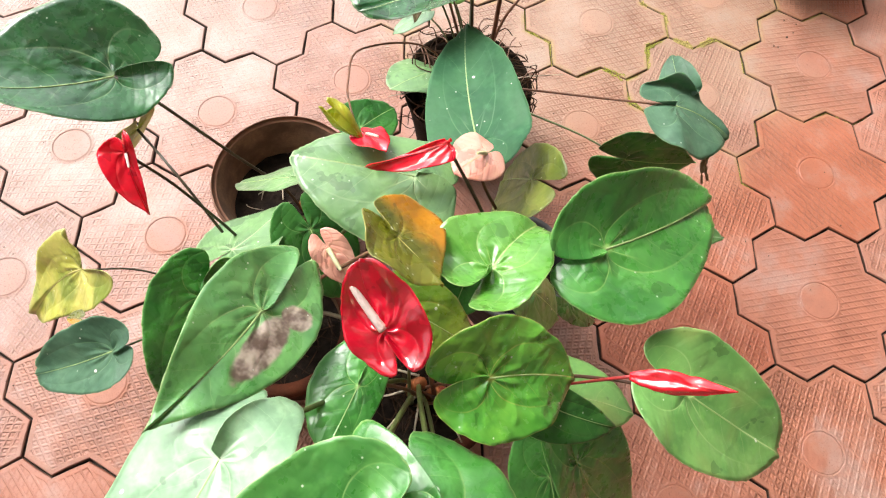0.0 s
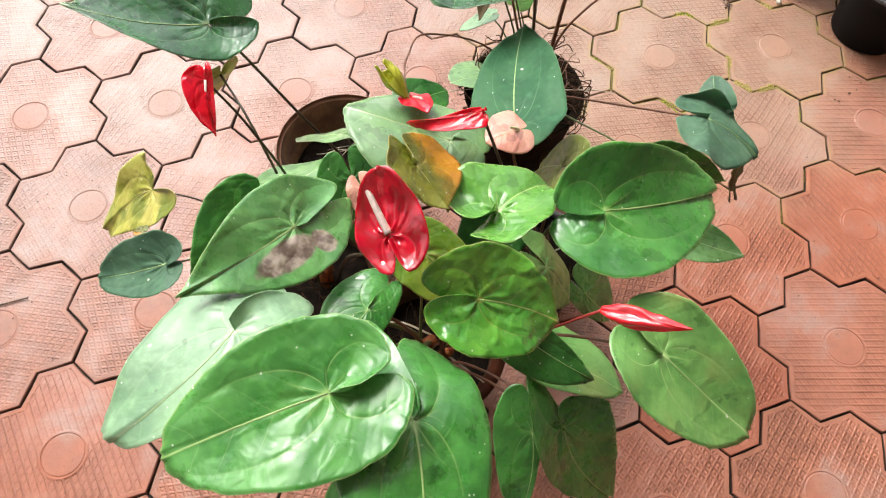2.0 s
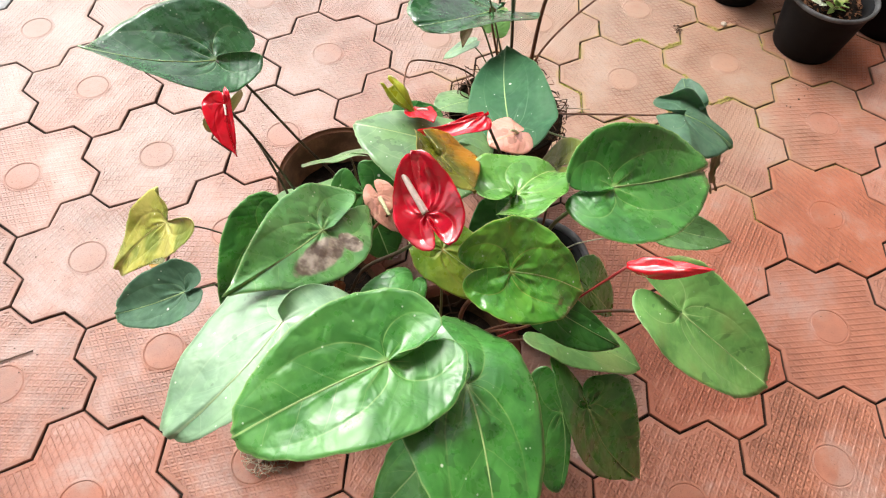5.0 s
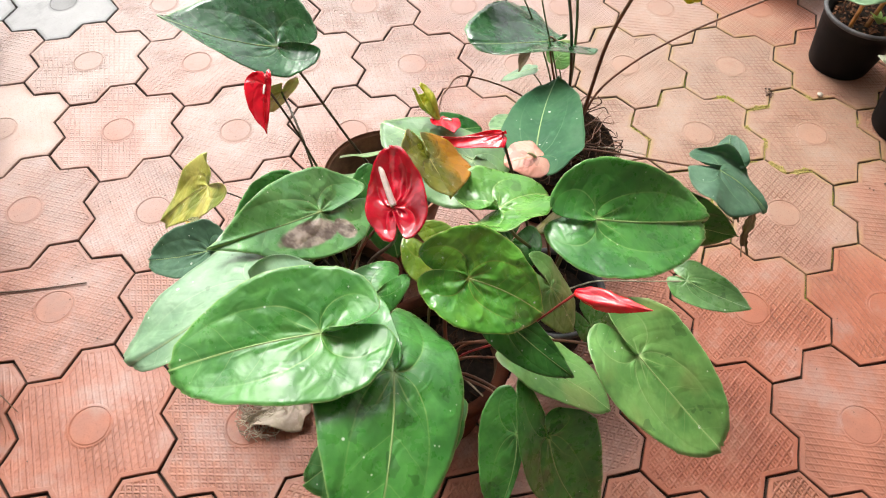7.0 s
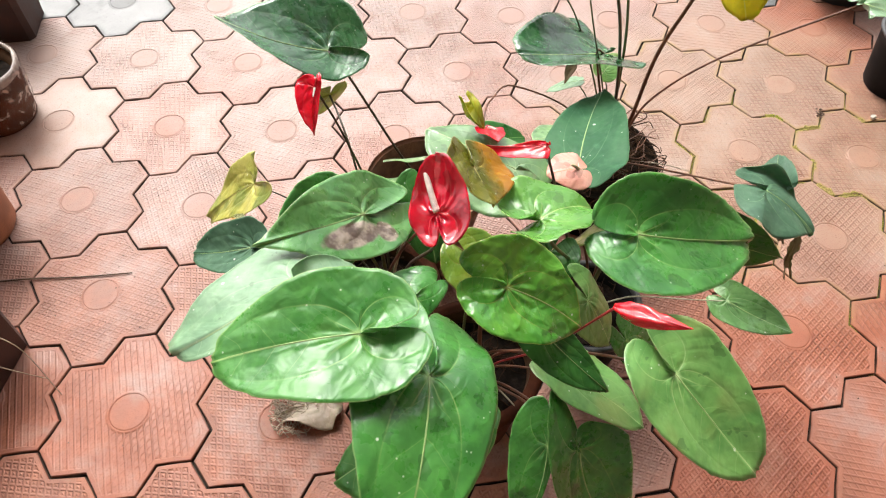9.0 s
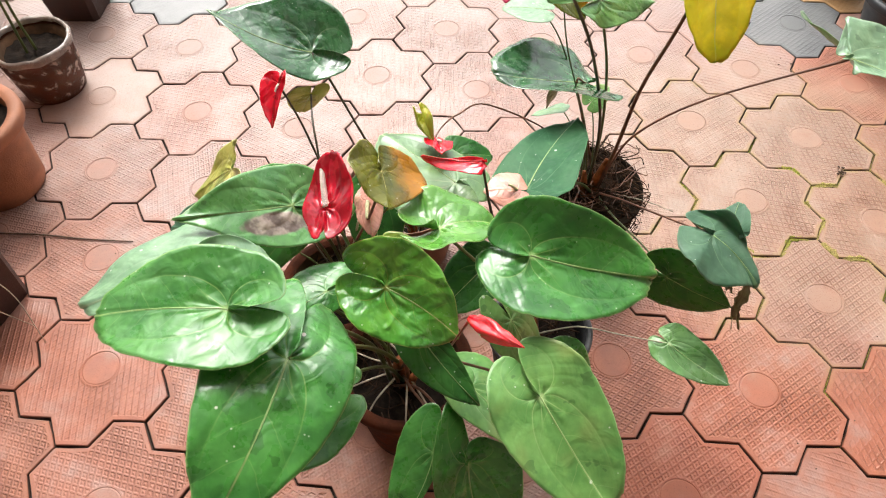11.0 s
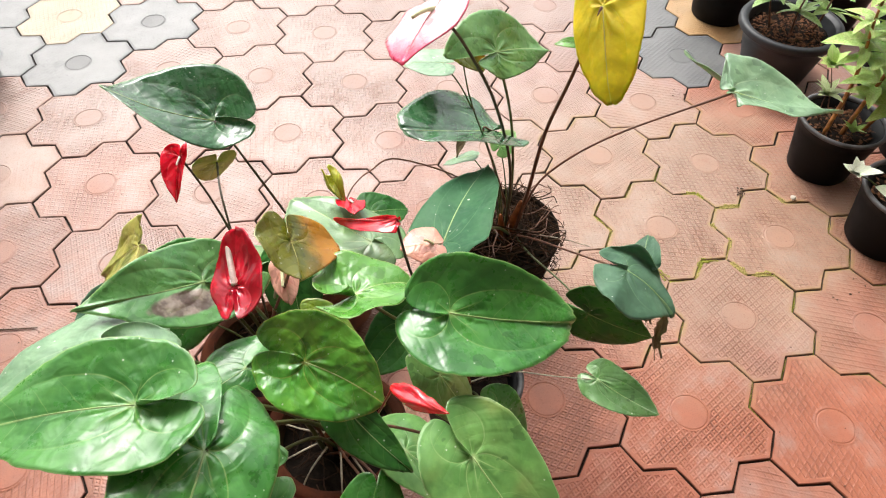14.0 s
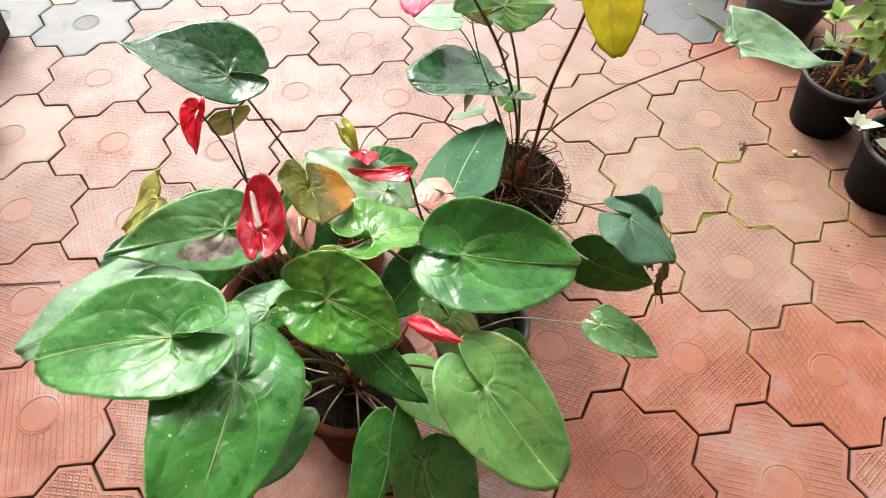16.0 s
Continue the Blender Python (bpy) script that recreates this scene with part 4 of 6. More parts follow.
def rolled_bud(plant, a, b, radius, mat, label, name="flower_bud"):
    """A spathe still rolled into a pointed bud with a spiral seam."""
    a, b = Vector(a), Vector(b)
    L = (b - a).length
    x = (b - a).normalized()
    y = x.orthogonal().normalized()
    z = x.cross(y)
    n, sides = 34, 36
    verts, uv, rim = [], [], []
    for i in range(n + 1):
        f = i / n
        r = radius * (0.30 + 0.70 * math.sin(min(1, f / 0.35) * math.pi / 2)) * (1 - max(0, (f - 0.35) / 0.65) ** 1.5) + 0.0003
        for k in range(sides):
            g = k / sides
            a_ = 6.2832 * g + 1.4 * f
            rr = r * (0.70 + 0.38 * g) * (1 + 0.16 * noise.noise(Vector((f * 9, math.cos(a_) * 1.6, math.sin(a_) * 1.6)))) * (1 + 0.16 * math.sin(4 * a_ + 4 * f))
            c = a + x * (L * f) + Vector((0, 0, -0.004 * math.sin(math.pi * f)))
            verts.append(c + rr * (math.cos(a_) * y + math.sin(a_) * z))
            uv.append((f, g * 0.9 + 0.05))
            rim.append((0.5, 0))
    faces = []
    for i in range(n):
        for k in range(sides):
            p, q_ = i * sides + k, i * sides + (k + 1) % sides
            faces.append((p, q_, q_ + sides, p + sides))
    faces += [tuple(reversed(range(sides))), tuple(range(n * sides, (n + 1) * sides))]
    o = plant.matrix_world.translation
    return place(name, mesh_of(name, [v - o for v in verts], faces, leaf_mats[mat], {"blade": uv, "rim": rim}), plant, label)


def torn_leaf(plant, points, width, mat, label):
    """A dead leaf shrivelled to a crumpled ragged strip, torn into a fork at its end."""
    path = spline([Vector(p) for p in points], 12)
    n, across = len(path) - 1, 8
    verts, uv, rim, faces = [], [], [], []
    side = Vector((0.8, 0.35, 0.45)).normalized()
    for i, c in enumerate(path):
        f = i / n
        along = (path[min(n, i + 1)] - path[max(0, i - 1)]).normalized()
        out = (side - side.dot(along) * along).normalized()
        up = along.cross(out)
        w = width * (0.55 + 0.45 * math.sin(math.pi * (0.15 + 0.85 * f))) * (1 + 0.5 * noise.noise(Vector((f * 9, 3.1, 0)))) * (1 - 0.55 * smooth(f, 0.82, 1.0))
        for k in range(across + 1):
            g = 2 * k / across - 1
            tear = 1 + 0.45 * noise.noise(Vector((f * 16, g * 2, 7.7))) * abs(g)
            fork = 0.5 * width * smooth(f, 0.8, 1.0) * (1 if g > 0 else -1)
            crush = 0.45 * width * noise.noise(Vector((f * 7, g * 2.2, 1.7))) + 0.5 * width * g * g
            verts.append(c + out * (w * g * tear + fork) + up * crush)
            uv.append((f, g))
            rim.append((abs(g) * 0.98, 0))
    for i in range(n):
        for k in range(across):
            if k in (3, 4) and i > n * 0.82:
                continue
            p = i * (across + 1) + k
            faces.append((p, p + 1, p + across + 2, p + across + 1))
    o = plant.matrix_world.translation
    ob = place("leaf", mesh_of("leaf", [v - o for v in verts], faces, leaf_mats[mat], {"blade": uv, "rim": rim}), plant, label)
    sol = ob.modifiers.new("thickness", "SOLIDIFY")
    sol.thickness, sol.offset = 0.0006, -1
    return ob


def folded_leaf(plant, a, b, radius, mat, label):
    """A young leaf still folded into an open tube: its point below, the two back lobes standing up as horns."""
    a, b = Vector(a), Vector(b)
    L, z = (b - a).length, (b - a).normalized()
    face = Vector((0.15, -0.98, 0.1))
    y = (face - face.dot(z) * z).normalized()
    x = y.cross(z)
    n, sides = 22, 30
    verts, uv, rim, faces = [], [], [], []
    for i in range(n + 1):
        f = i / n
        for k in range(sides + 1):
            u = 2 * k / sides - 1
            top = 0.78 + 0.26 * abs(u) ** 1.6 - 0.10 * smooth(abs(u), 0.86, 1.0)
            h = f * top
            r = radius * (0.12 + 0.88 * math.sin(min(1.0, h / 0.62) * math.pi / 2)) * (1 - 0.22 * smooth(h, 0.6, 1.0))
            r *= 1 + 0.07 * math.sin(9 * h + 5 * abs(u)) + 0.05 * noise.noise(Vector((u * 3, h * 7, 2.0)))
            g = radians(158) * u
            verts.append(a + z * (L * h) + r * (math.sin(g) * x * 0.92 - math.cos(g) * y * 0.75))
            uv.append((1 - h, u))
            rim.append((max(abs(u), f) * 0.99, 0))
    for i in range(n):
        for k in range(sides):
            p = i * (sides + 1) + k
            faces.append((p, p + 1, p + sides + 2, p + sides + 1))
    o = plant.matrix_world.translation
    ob = place("young_leaf", mesh_of("young_leaf", [v - o for v in verts], faces, leaf_mats[mat], {"blade": uv, "rim": rim}), plant, label)
    sol = ob.modifiers.new("thickness", "SOLIDIFY")
    sol.thickness, sol.offset = 0.0007, -1
    return ob


rolled_bud(front, (-0.454, -0.296, 0.563), (-0.402, -0.331, 0.595), 0.0090, "bud", "glossy red spathe still rolled into a bud")
stalk(front, (-0.553, -0.187, 0.16), (-0.453, -0.296, 0.563), ((-0.536, -0.215, 0.265), (-0.49, -0.259, 0.405)), 0.0013, "red")
tube("stem", front, [(-0.576, -0.182, 0.15), (-0.574, -0.184, 0.19), (-0.568, -0.189, 0.225)], 0.012, 0.008, stalk_mats["bark"], 9, 4)
tube("stem", front, [(-0.556, -0.197, 0.15), (-0.554, -0.197, 0.18), (-0.546, -0.202, 0.21)], 0.010, 0.006, stalk_mats["bark"], 9, 4)
for a, b, c in (((-0.566, -0.192, 0.205), (-0.601, -0.212, 0.2), (-0.636, -0.232, 0.19)), ((-0.556, -0.202, 0.2), (-0.546, -0.242, 0.21), (-0.541, -0.267, 0.2)), ((-0.556, -0.197, 0.2), (-0.528, -0.227, 0.205), (-0.508, -0.247, 0.203)), ((-0.571, -0.197, 0.195), (-0.591, -0.237, 0.19), (-0.601, -0.262, 0.175)), ((-0.576, -0.187, 0.2), (-0.611, -0.187, 0.205), (-0.641, -0.177, 0.195)), ((-0.566, -0.177, 0.21), (-0.601, -0.157, 0.215), (-0.631, -0.147, 0.2))):
    tube("aerial_root", front, [a, b, c], 0.0017, 0.0011, root_pale, 6, 5)
tangle("root_tangle", front, (-0.566, -0.182), 0.082, 0.165, 60, root_mat, seed=3, lift=0.03, label="tangled thin brown roots")

# ---- anthurium in the clay pot behind it ----
centre = thing("anthurium", (-0.715, -0.047, 0.133), "anthurium with deep red flower and scorched leaf, in clay pot", "plant", "anthuriums")
leaf(centre, (-0.701, -0.133, 0.461), (-128, 29, -32), (0.134, 0.052, 0.051, 0.626, 0.0), (0.18, 0.21, 0.05, -0.03), "scorched", wave=0.003, over=-1, label="green leaf with grey scorched patches", skew=0.05, sweep=-0.08)
leaf(centre, (-0.763, -0.071, 0.379), (-123, -26, -39), (0.123, 0.068, 0.053, 0.379, 1.0), (0.1, 0.1, 0.1, 0.05), "mid", over=1, skew=-0.03, sweep=0.09)
leaf(centre, (-0.905, 0.041, 0.292), (150, -41, -38), (0.146, 0.048, 0.049, 0.285, 1.0), (-0.06, 0.22, -0.03, -0.04), "lime", wave=0.003, rib="tan", label="yellowing leaf with a green edge", skew=0.78, sweep=0.3)
leaf(centre, (-0.893, -0.056, 0.266), (175, -26, -18), (0.12, 0.039, 0.043, 0.226, 0.928), (0.02, 0.27, -0.16, 0.19), "blue", over=-1, skew=-0.06, sweep=-0.07)
leaf(centre, (-0.527, -0.025, 0.427), (154, 8, 5), (0.126, 0.081, 0.05, 0.371, 0.93), (0.07, 0.14, 0.22, 0.08), "pale", pucker=0.0003, over=1)
leaf(centre, (-0.579, -0.144, 0.561), (-58, -15, -42), (0.05, 0.06, 0.046, 0.668, 0.012), (-0.06, 0.13, 0.01, -0.15), "amber", wave=0.006, over=1, rib="tan", label="young amber and olive leaf", skew=0.0, sweep=-0.27)
leaf(centre, (-0.796, 0.149, 0.376), (-189, -63, -141), (0.058, 0.035, 0.035, 0.397, 0.609), (0.07, 0.06, 0.22, 0.07), "lime")
r_flower = leaf(centre, (-0.611, -0.216, 0.578), (105, 19, -34), (0.05, 0.028, 0.034, 0.652, 1.0), (-0.27, 0.13, 0.02, 0.08), "crimson", wave=0.005, pucker=0.0042, flare=0.016, thick=0.0009, rib="red", name="spathe", label="glossy deep red spathe", skew=-0.06, sweep=-0.32)
b_flower = leaf(centre, (-0.782, 0.041, 0.488), (-98, -35, -18), (0.059, 0.008, 0.024, 0.303, 0.2), (0.02, 0.09, 0.25, 0.04), "red", wave=0.005, pucker=0.0012, thick=0.0009, rib="red", name="spathe", label="glossy bright red hanging spathe", skew=0.14, sweep=0.16)
rr_flower = leaf(centre, (-0.631, -0.073, 0.419), (-69, -30, 17), (0.047, 0.02, 0.019, 0.422, 0.533), (0.09, 0.11, 0.16, 0.1), "salmon", wave=0.003, pucker=0.0006, thick=0.0009, rib="tan", name="spathe", label="faded salmon spathe")
spadix(r_flower, 0.038, 0.0034, 0.007, spadix_white)
spadix(b_flower, 0.013, 0.0014, 0.006, spadix_white)
spadix(rr_flower, 0.024, 0.0026, 0.010, spadix_cream)
cb = (-0.705, -0.047, 0.13)
for J, via, r, mat in (
    ((-0.701, -0.133, 0.461), (), 0.0024, "green"),
    ((-0.763, -0.071, 0.379), (), 0.002, "green"),
    ((-0.905, 0.041, 0.292), ((-0.76, -0.017, 0.22), (-0.846, 0.035, 0.257)), 0.0012, "dark"),
    ((-0.893, -0.056, 0.266), ((-0.76, -0.047, 0.22), (-0.836, -0.046, 0.252)), 0.0013, "green"),
    ((-0.527, -0.025, 0.427), ((-0.673, -0.036, 0.262), (-0.602, -0.043, 0.392)), 0.0021, "green"),
    ((-0.579, -0.144, 0.561), ((-0.673, -0.056, 0.282), (-0.613, -0.103, 0.442)), 0.0019, "brown"),
    ((-0.796, 0.149, 0.376), ((-0.724, -0.005, 0.282), (-0.761, 0.069, 0.382)), 0.0016, "dark"),
    ((-0.611, -0.216, 0.578), ((-0.663, -0.086, 0.282), (-0.618, -0.174, 0.463)), 0.0021, "dark"),
    ((-0.782, 0.041, 0.488), ((-0.709, -0.005, 0.282), (-0.751, 0.029, 0.411)), 0.0016, "dark"),
    ((-0.631, -0.073, 0.419), ((-0.683, -0.047, 0.242), (-0.653, -0.059, 0.362)), 0.0018, "pale"),
):
    stalk(centre, (cb[0] + rnd.uniform(-0.018, 0.018), cb[1] + rnd.uniform(-0.018, 0.018), cb[2]), J, via, r, mat)
tube("stem", centre, [(-0.705, -0.047, 0.115), (-0.702, -0.049, 0.16), (-0.695, -0.055, 0.2)], 0.012, 0.008, stalk_mats["bark"], 9, 4)
leaf(centre, (-0.923, -0.005, 0.267), (150, -20, 10), (0.020, 0.010, 0.010, 0.3, 0.5), (0.1, 0.3, 0.1, 0.1), "amber", rib="tan", label="small shrivelled amber leaf")
tangle("root_tangle", centre, (-0.715, -0.047), 0.078, 0.135, 50, root_mat, seed=5, lift=0.03, label="tangled thin brown roots")

leaf(centre, (-0.643, -0.018, 0.357), (-75, -38, 8), (0.095, 0.045, 0.045, 0.42, 0.7), (0.15, 0.2, 0.1, 0.1), "deep")
stalk(centre, (-0.7, -0.042, 0.13), (-0.643, -0.018, 0.357), (), 0.0018, "green")

# ---- anthurium in the pale pot ----
left = thing("anthurium", (-0.654, 0.151, 0.108), "anthurium with one tall glossy leaf on a long dark stalk", "plant", "anthuriums")
leaf(left, (-0.796, 0.18, 0.431), (-158, 20, -22), (0.154, 0.052, 0.087, 0.381, 0.0), (-0.01, 0.21, -0.02, -0.21), "sheen", pucker=0.0007, over=1, skew=-0.02, sweep=-0.25, twist=0.45)
leaf(left, (-0.729, -0.013, 0.348), (26, -10, -208), (0.078, 0.051, 0.053, 0.446, 0.244), (0.14, 0.16, 0.17, 0.11), "pale")
leaf(left, (-0.651, 0.058, 0.347), (145, -33, 31), (0.093, 0.03, 0.035, 0.446, 0.795), (0.07, 0.12, 0.14, 0.09), "pale")
s1_flower = leaf(left, (-0.563, 0.027, 0.445), (-65, 22, -17), (0.034, 0.021, 0.018, 0.429, 0.587), (0.12, 0.1, 0.14, 0.11), "red", wave=0.005, pucker=0.0012, thick=0.0009, rib="red", name="spathe", label="small glossy red spathe")
spadix(s1_flower, 0.022, 0.0016, 0.006, spadix_white)
stalk(left, (-0.649, 0.136, 0.105), (-0.796, 0.18, 0.431), ((-0.664, 0.131, 0.2), (-0.708, 0.145, 0.282), (-0.767, 0.162, 0.402)), 0.0019, "dark")
stalk(left, (-0.639, 0.121, 0.105), (-0.729, -0.013, 0.348), ((-0.659, 0.091, 0.18),), 0.0016, "green")
stalk(left, (-0.634, 0.121, 0.105), (-0.651, 0.058, 0.347), (), 0.0016, "green")
stalk(left, (-0.624, 0.121, 0.105), (-0.563, 0.027, 0.445), ((-0.611, 0.105, 0.242), (-0.576, 0.048, 0.382)), 0.0015, "dark")
tube("stem", left, [(-0.639, 0.126, 0.095), (-0.64, 0.125, 0.13), (-0.644, 0.123, 0.16)], 0.011, 0.007, stalk_mats["bark"], 9, 4)
tangle("root_tangle", left, (-0.654, 0.151), 0.07, 0.105, 26, root_pale, seed=8, lift=0.012, label="thin pale roots")

leaf(left, (-0.553, 0.103, 0.342), (30, -12, 10), (0.062, 0.036, 0.034, 0.4, 0.6), (0.12, 0.15, 0.1, 0.1), "deep")
stalk(left, (-0.624, 0.126, 0.105), (-0.553, 0.103, 0.342), (), 0.0016, "green")

# ---- anthurium in the small black pot ----
mid = thing("anthurium", (-0.385, -0.053, 0.129), "anthurium with a broad glossy leaf and a crinkled young leaf", "plant", "anthuriums")
leaf(mid, (-0.413, -0.188, 0.523), (5, -15, 23), (0.137, 0.058, 0.063, 0.361, 1.0), (0.06, 0.21, -0.2, 0.26), "mid", pucker=0.0008, over=1, skew=-0.04, sweep=0.1)
leaf(mid, (-0.51, -0.177, 0.526), (39, 5, -12), (0.062, 0.051, 0.044, 0.616, 0.942), (0.4, 0.33, -0.02, -0.35), "fresh", wave=0.009, pucker=0.0022, flare=0.006, over=1, lift=5.0, label="crinkled bright green young leaf", skew=-0.12, sweep=-0.07)
leaf(mid, (-0.206, -0.081, 0.229), (-35, -2, 12), (0.094, 0.034, 0.032, 0.268, 0.491), (-0.05, 0.16, 0.05, 0.17), "bright", skew=-0.02, sweep=0.09)
leaf(mid, (-0.425, -0.15, 0.325), (-22, -54, 4), (0.096, 0.04, 0.039, 0.553, 0.654), (0.13, -0, 0.23, 0.17), "soft")
leaf(mid, (-0.352, -0.147, 0.215), (-23, -50, 17), (0.09, 0.051, 0.024, 0.45, 0.59), (0.09, 0.11, 0.16, 0.1), "mid")
leaf(mid, (-0.386, -0.029, 0.355), (107, -53, -34), (0.104, 0.067, 0.044, 0.526, 0.739), (0.18, 0.22, 0.1, 0.12), "olive")
t_flower = leaf(mid, (-0.447, -0.021, 0.428), (195, 12, -2), (0.043, 0.028, 0.034, 0.376, 0.673), (0.15, 0.05, 0.24, 0.19), "salmon", wave=0.003, pucker=0.0006, thick=0.0009, rib="tan", name="spathe", label="faded salmon spathe", skew=0.04, sweep=0.07)
s_flower = leaf(mid, (-0.494, -0.022, 0.47), (-179, -11, -9), (0.083, 0.019, 0.005, 0.075, 0.084), (0.03, 0.11, 0.16, 0.1), "red", wave=0.005, pucker=0.0012, thick=0.0009, rib="red", name="spathe", label="glossy red spathe seen edge on", skew=-0.01, sweep=-0.09)
spadix(t_flower, 0.014, 0.0022, 0.008, spadix_cream)
mb = (-0.395, -0.058, 0.127)
for J, via, r, mat in (
    ((-0.413, -0.188, 0.523), ((-0.398, -0.073, 0.265), (-0.413, -0.136, 0.415)), 0.0026, "green"),
    ((-0.51, -0.177, 0.526), ((-0.418, -0.073, 0.264), (-0.48, -0.13, 0.414)), 0.0022, "green"),
    ((-0.425, -0.15, 0.325), (), 0.0017, "green"),
    ((-0.352, -0.147, 0.215), (), 0.0014, "green"),
    ((-0.386, -0.029, 0.355), (), 0.0017, "brown"),
    ((-0.447, -0.021, 0.428), ((-0.408, -0.038, 0.254), (-0.444, -0.019, 0.363)), 0.0018, "brown"),
    ((-0.494, -0.022, 0.47), ((-0.429, -0.058, 0.264), (-0.469, -0.059, 0.403)), 0.0019, "dark"),
):
    stalk(mid, (mb[0] + rnd.uniform(-0.012, 0.012), mb[1] + rnd.uniform(-0.012, 0.012), mb[2]), J, via, r, mat)
stalk(mid, (-0.385, -0.048, 0.127), (-0.206, -0.081, 0.229), ((-0.345, -0.05, 0.165), (-0.318, -0.056, 0.187), (-0.267, -0.081, 0.227)), 0.0010, "pale")
tube("stem", mid, [(-0.392, -0.056, 0.115), (-0.393, -0.058, 0.15), (-0.398, -0.064, 0.19)], 0.010, 0.006, stalk_mats["bark"], 9, 4)
tangle("root_tangle", mid, (-0.385, -0.053), 0.062, 0.130, 36, root_mat, seed=12, lift=0.02, label="thin brown roots")

leaf(mid, (-0.474, -0.091, 0.343), (-130, -22, -6), (0.080, 0.042, 0.042, 0.42, 0.8), (0.15, 0.2, 0.1, 0.1), "deep")
stalk(mid, (-0.395, -0.06, 0.127), (-0.474, -0.091, 0.343), (), 0.0017, "green")

# ---- tall anthurium in the coir pot ----
coir = thing("anthurium", (-0.345, 0.261, 0.137), "tall anthurium with bare stalks, a yellow leaf and a white flower", "plant", "anthuriums")
leaf(coir, (-0.438, 0.022, 0.383), (81, -4, -15), (0.187, 0.054, 0.065, 0.164, 0.621), (0.09, 0.19, -0.04, -0.04), "teal", pucker=0.0003, skew=-0.37, sweep=-0.1)
leaf(coir, (-0.189, 0.006, 0.373), (-19, -17, -9), (0.084, 0.057, 0.073, 0.507, 0.0), (0.17, 0.12, 0.14, 0.38), "blue", wave=0.006, flare=0.006, over=1, label="blue-green leaf curling along one side", curl=(1, 115, 0.56, 0.40), skew=-0.01, sweep=-0.22)
leaf(coir, (-0.222, 0.004, 0.267), (-23, -6, 87), (0.098, 0.062, 0.062, 0.44, 0.037), (0.08, 0.15, 0.13, 0.1), "deep", skew=-0.03, sweep=0.07)
leaf(coir, (-0.383, 0.27, 0.374), (223, 25, 1), (0.148, 0.069, 0.095, 0.222, 1.0), (0.16, 0.36, 0.1, 0.12), "sheen", wave=0.003, pucker=0.0005, over=-1, skew=0.02, sweep=-0.34)
leaf(coir, (-0.249, 0.283, 0.593), (-80, -44, 47), (0.132, 0.059, 0.051, 0.4, 0.965), (0.11, 0.09, 0.18, 0.1), "yellow", rib="tan", label="yellow hanging leaf")
leaf(coir, (-0.034, 0.279, 0.472), (9, -21, 3), (0.168, 0.072, 0.034, 0.088, 0.0), (-0.21, 0.2, -0.04, 0.0), "mint_sheen", wave=0.004, skew=-0.03, sweep=-0.12)
leaf(coir, (-0.386, 0.234, 0.543), (47, -13, 38), (0.109, 0.061, 0.039, 0.581, 0.0), (0.05, 0.17, 0.13, 0.04), "bright", wave=0.003, skew=0.37, sweep=-0.14)
leaf(coir, (-0.407, 0.285, 0.169), (-157, 24, 12), (0.079, 0.049, 0.051, 0.451, 0.596), (0.1, 0.11, 0.15, 0.1), "pale")
pk_flower = leaf(coir, (-0.459, 0.1, 0.684), (-112, -10, 28), (0.084, 0.045, 0.06, 0.45, 0.463), (0.08, 0.1, 0.21, 0.1), "blush", wave=0.003, pucker=0.0006, thick=0.0009, rib="red", name="spathe", label="white spathe with red veins and tip")
folded_leaf(coir, (-0.568, 0.022, 0.446), (-0.596, 0.058, 0.474), 0.0125, "husk", "young yellow-green leaf still folded into a tube")
spadix(pk_flower, 0.035, 0.0028, 0.014, spadix_cream)
torn_leaf(coir, [(-0.132, -0.008, 0.331), (-0.128, -0.02, 0.307), (-0.132, -0.036, 0.28), (-0.124, -0.05, 0.25)], 0.0075, "dry", "dead brown crumpled leaf hanging from the tip")
torn_leaf(coir, [(-0.140, -0.010, 0.321), (-0.148, -0.016, 0.307), (-0.146, -0.024, 0.295)], 0.006, "dry", "small curled scrap of dead brown leaf")
leaf(coir, (-0.029, 0.308, 0.461), (158, 10, 30), (0.088, 0.016, 0.021, 0.15, 0.1), (-0.2, 0.4, 0.1, 0.1), "mint_sheen", wave=0.003, name="leaf_lobe", label="long twisted back lobe of a pale green leaf")
leaf(coir, (-0.16, 0.034, 0.352), (88, 24, -30), (0.050, 0.024, 0.026, 0.2, 0.7), (0.35, 0.4, 0.1, 0.1), "blue", wave=0.004, name="leaf_lobe", label="upturned lobe of a blue-green leaf")
leaf(coir, (-0.276, 0.281, 0.536), (188, 4, -20), (0.030, 0.010, 0.009, 0.3, 0.4), (0.2, 0.3, 0.1, 0.1), "fresh", label="tiny bright green young leaf")
leaf(coir, (-0.428, 0.262, 0.355), (215, -62, 10), (0.034, 0.011, 0.011, 0.3, 0.3), (0.1, 0.5, 0.1, 0.1), "dry", rib="tan", label="dried brown sheath on a stalk")
leaf(coir, (-0.468, 0.326, 0.456), (185, 4, 6), (0.062, 0.044, 0.042, 0.3, 0.9), (0.1, 0.15, 0.1, 0.1), "mint_sheen", pucker=0.0004, label="round pale grey-green leaf")
stalk(coir, (-0.35, 0.261, 0.135), (-0.468, 0.326, 0.456), ((-0.372, 0.292, 0.262), (-0.428, 0.312, 0.402)), 0.0013, "green")
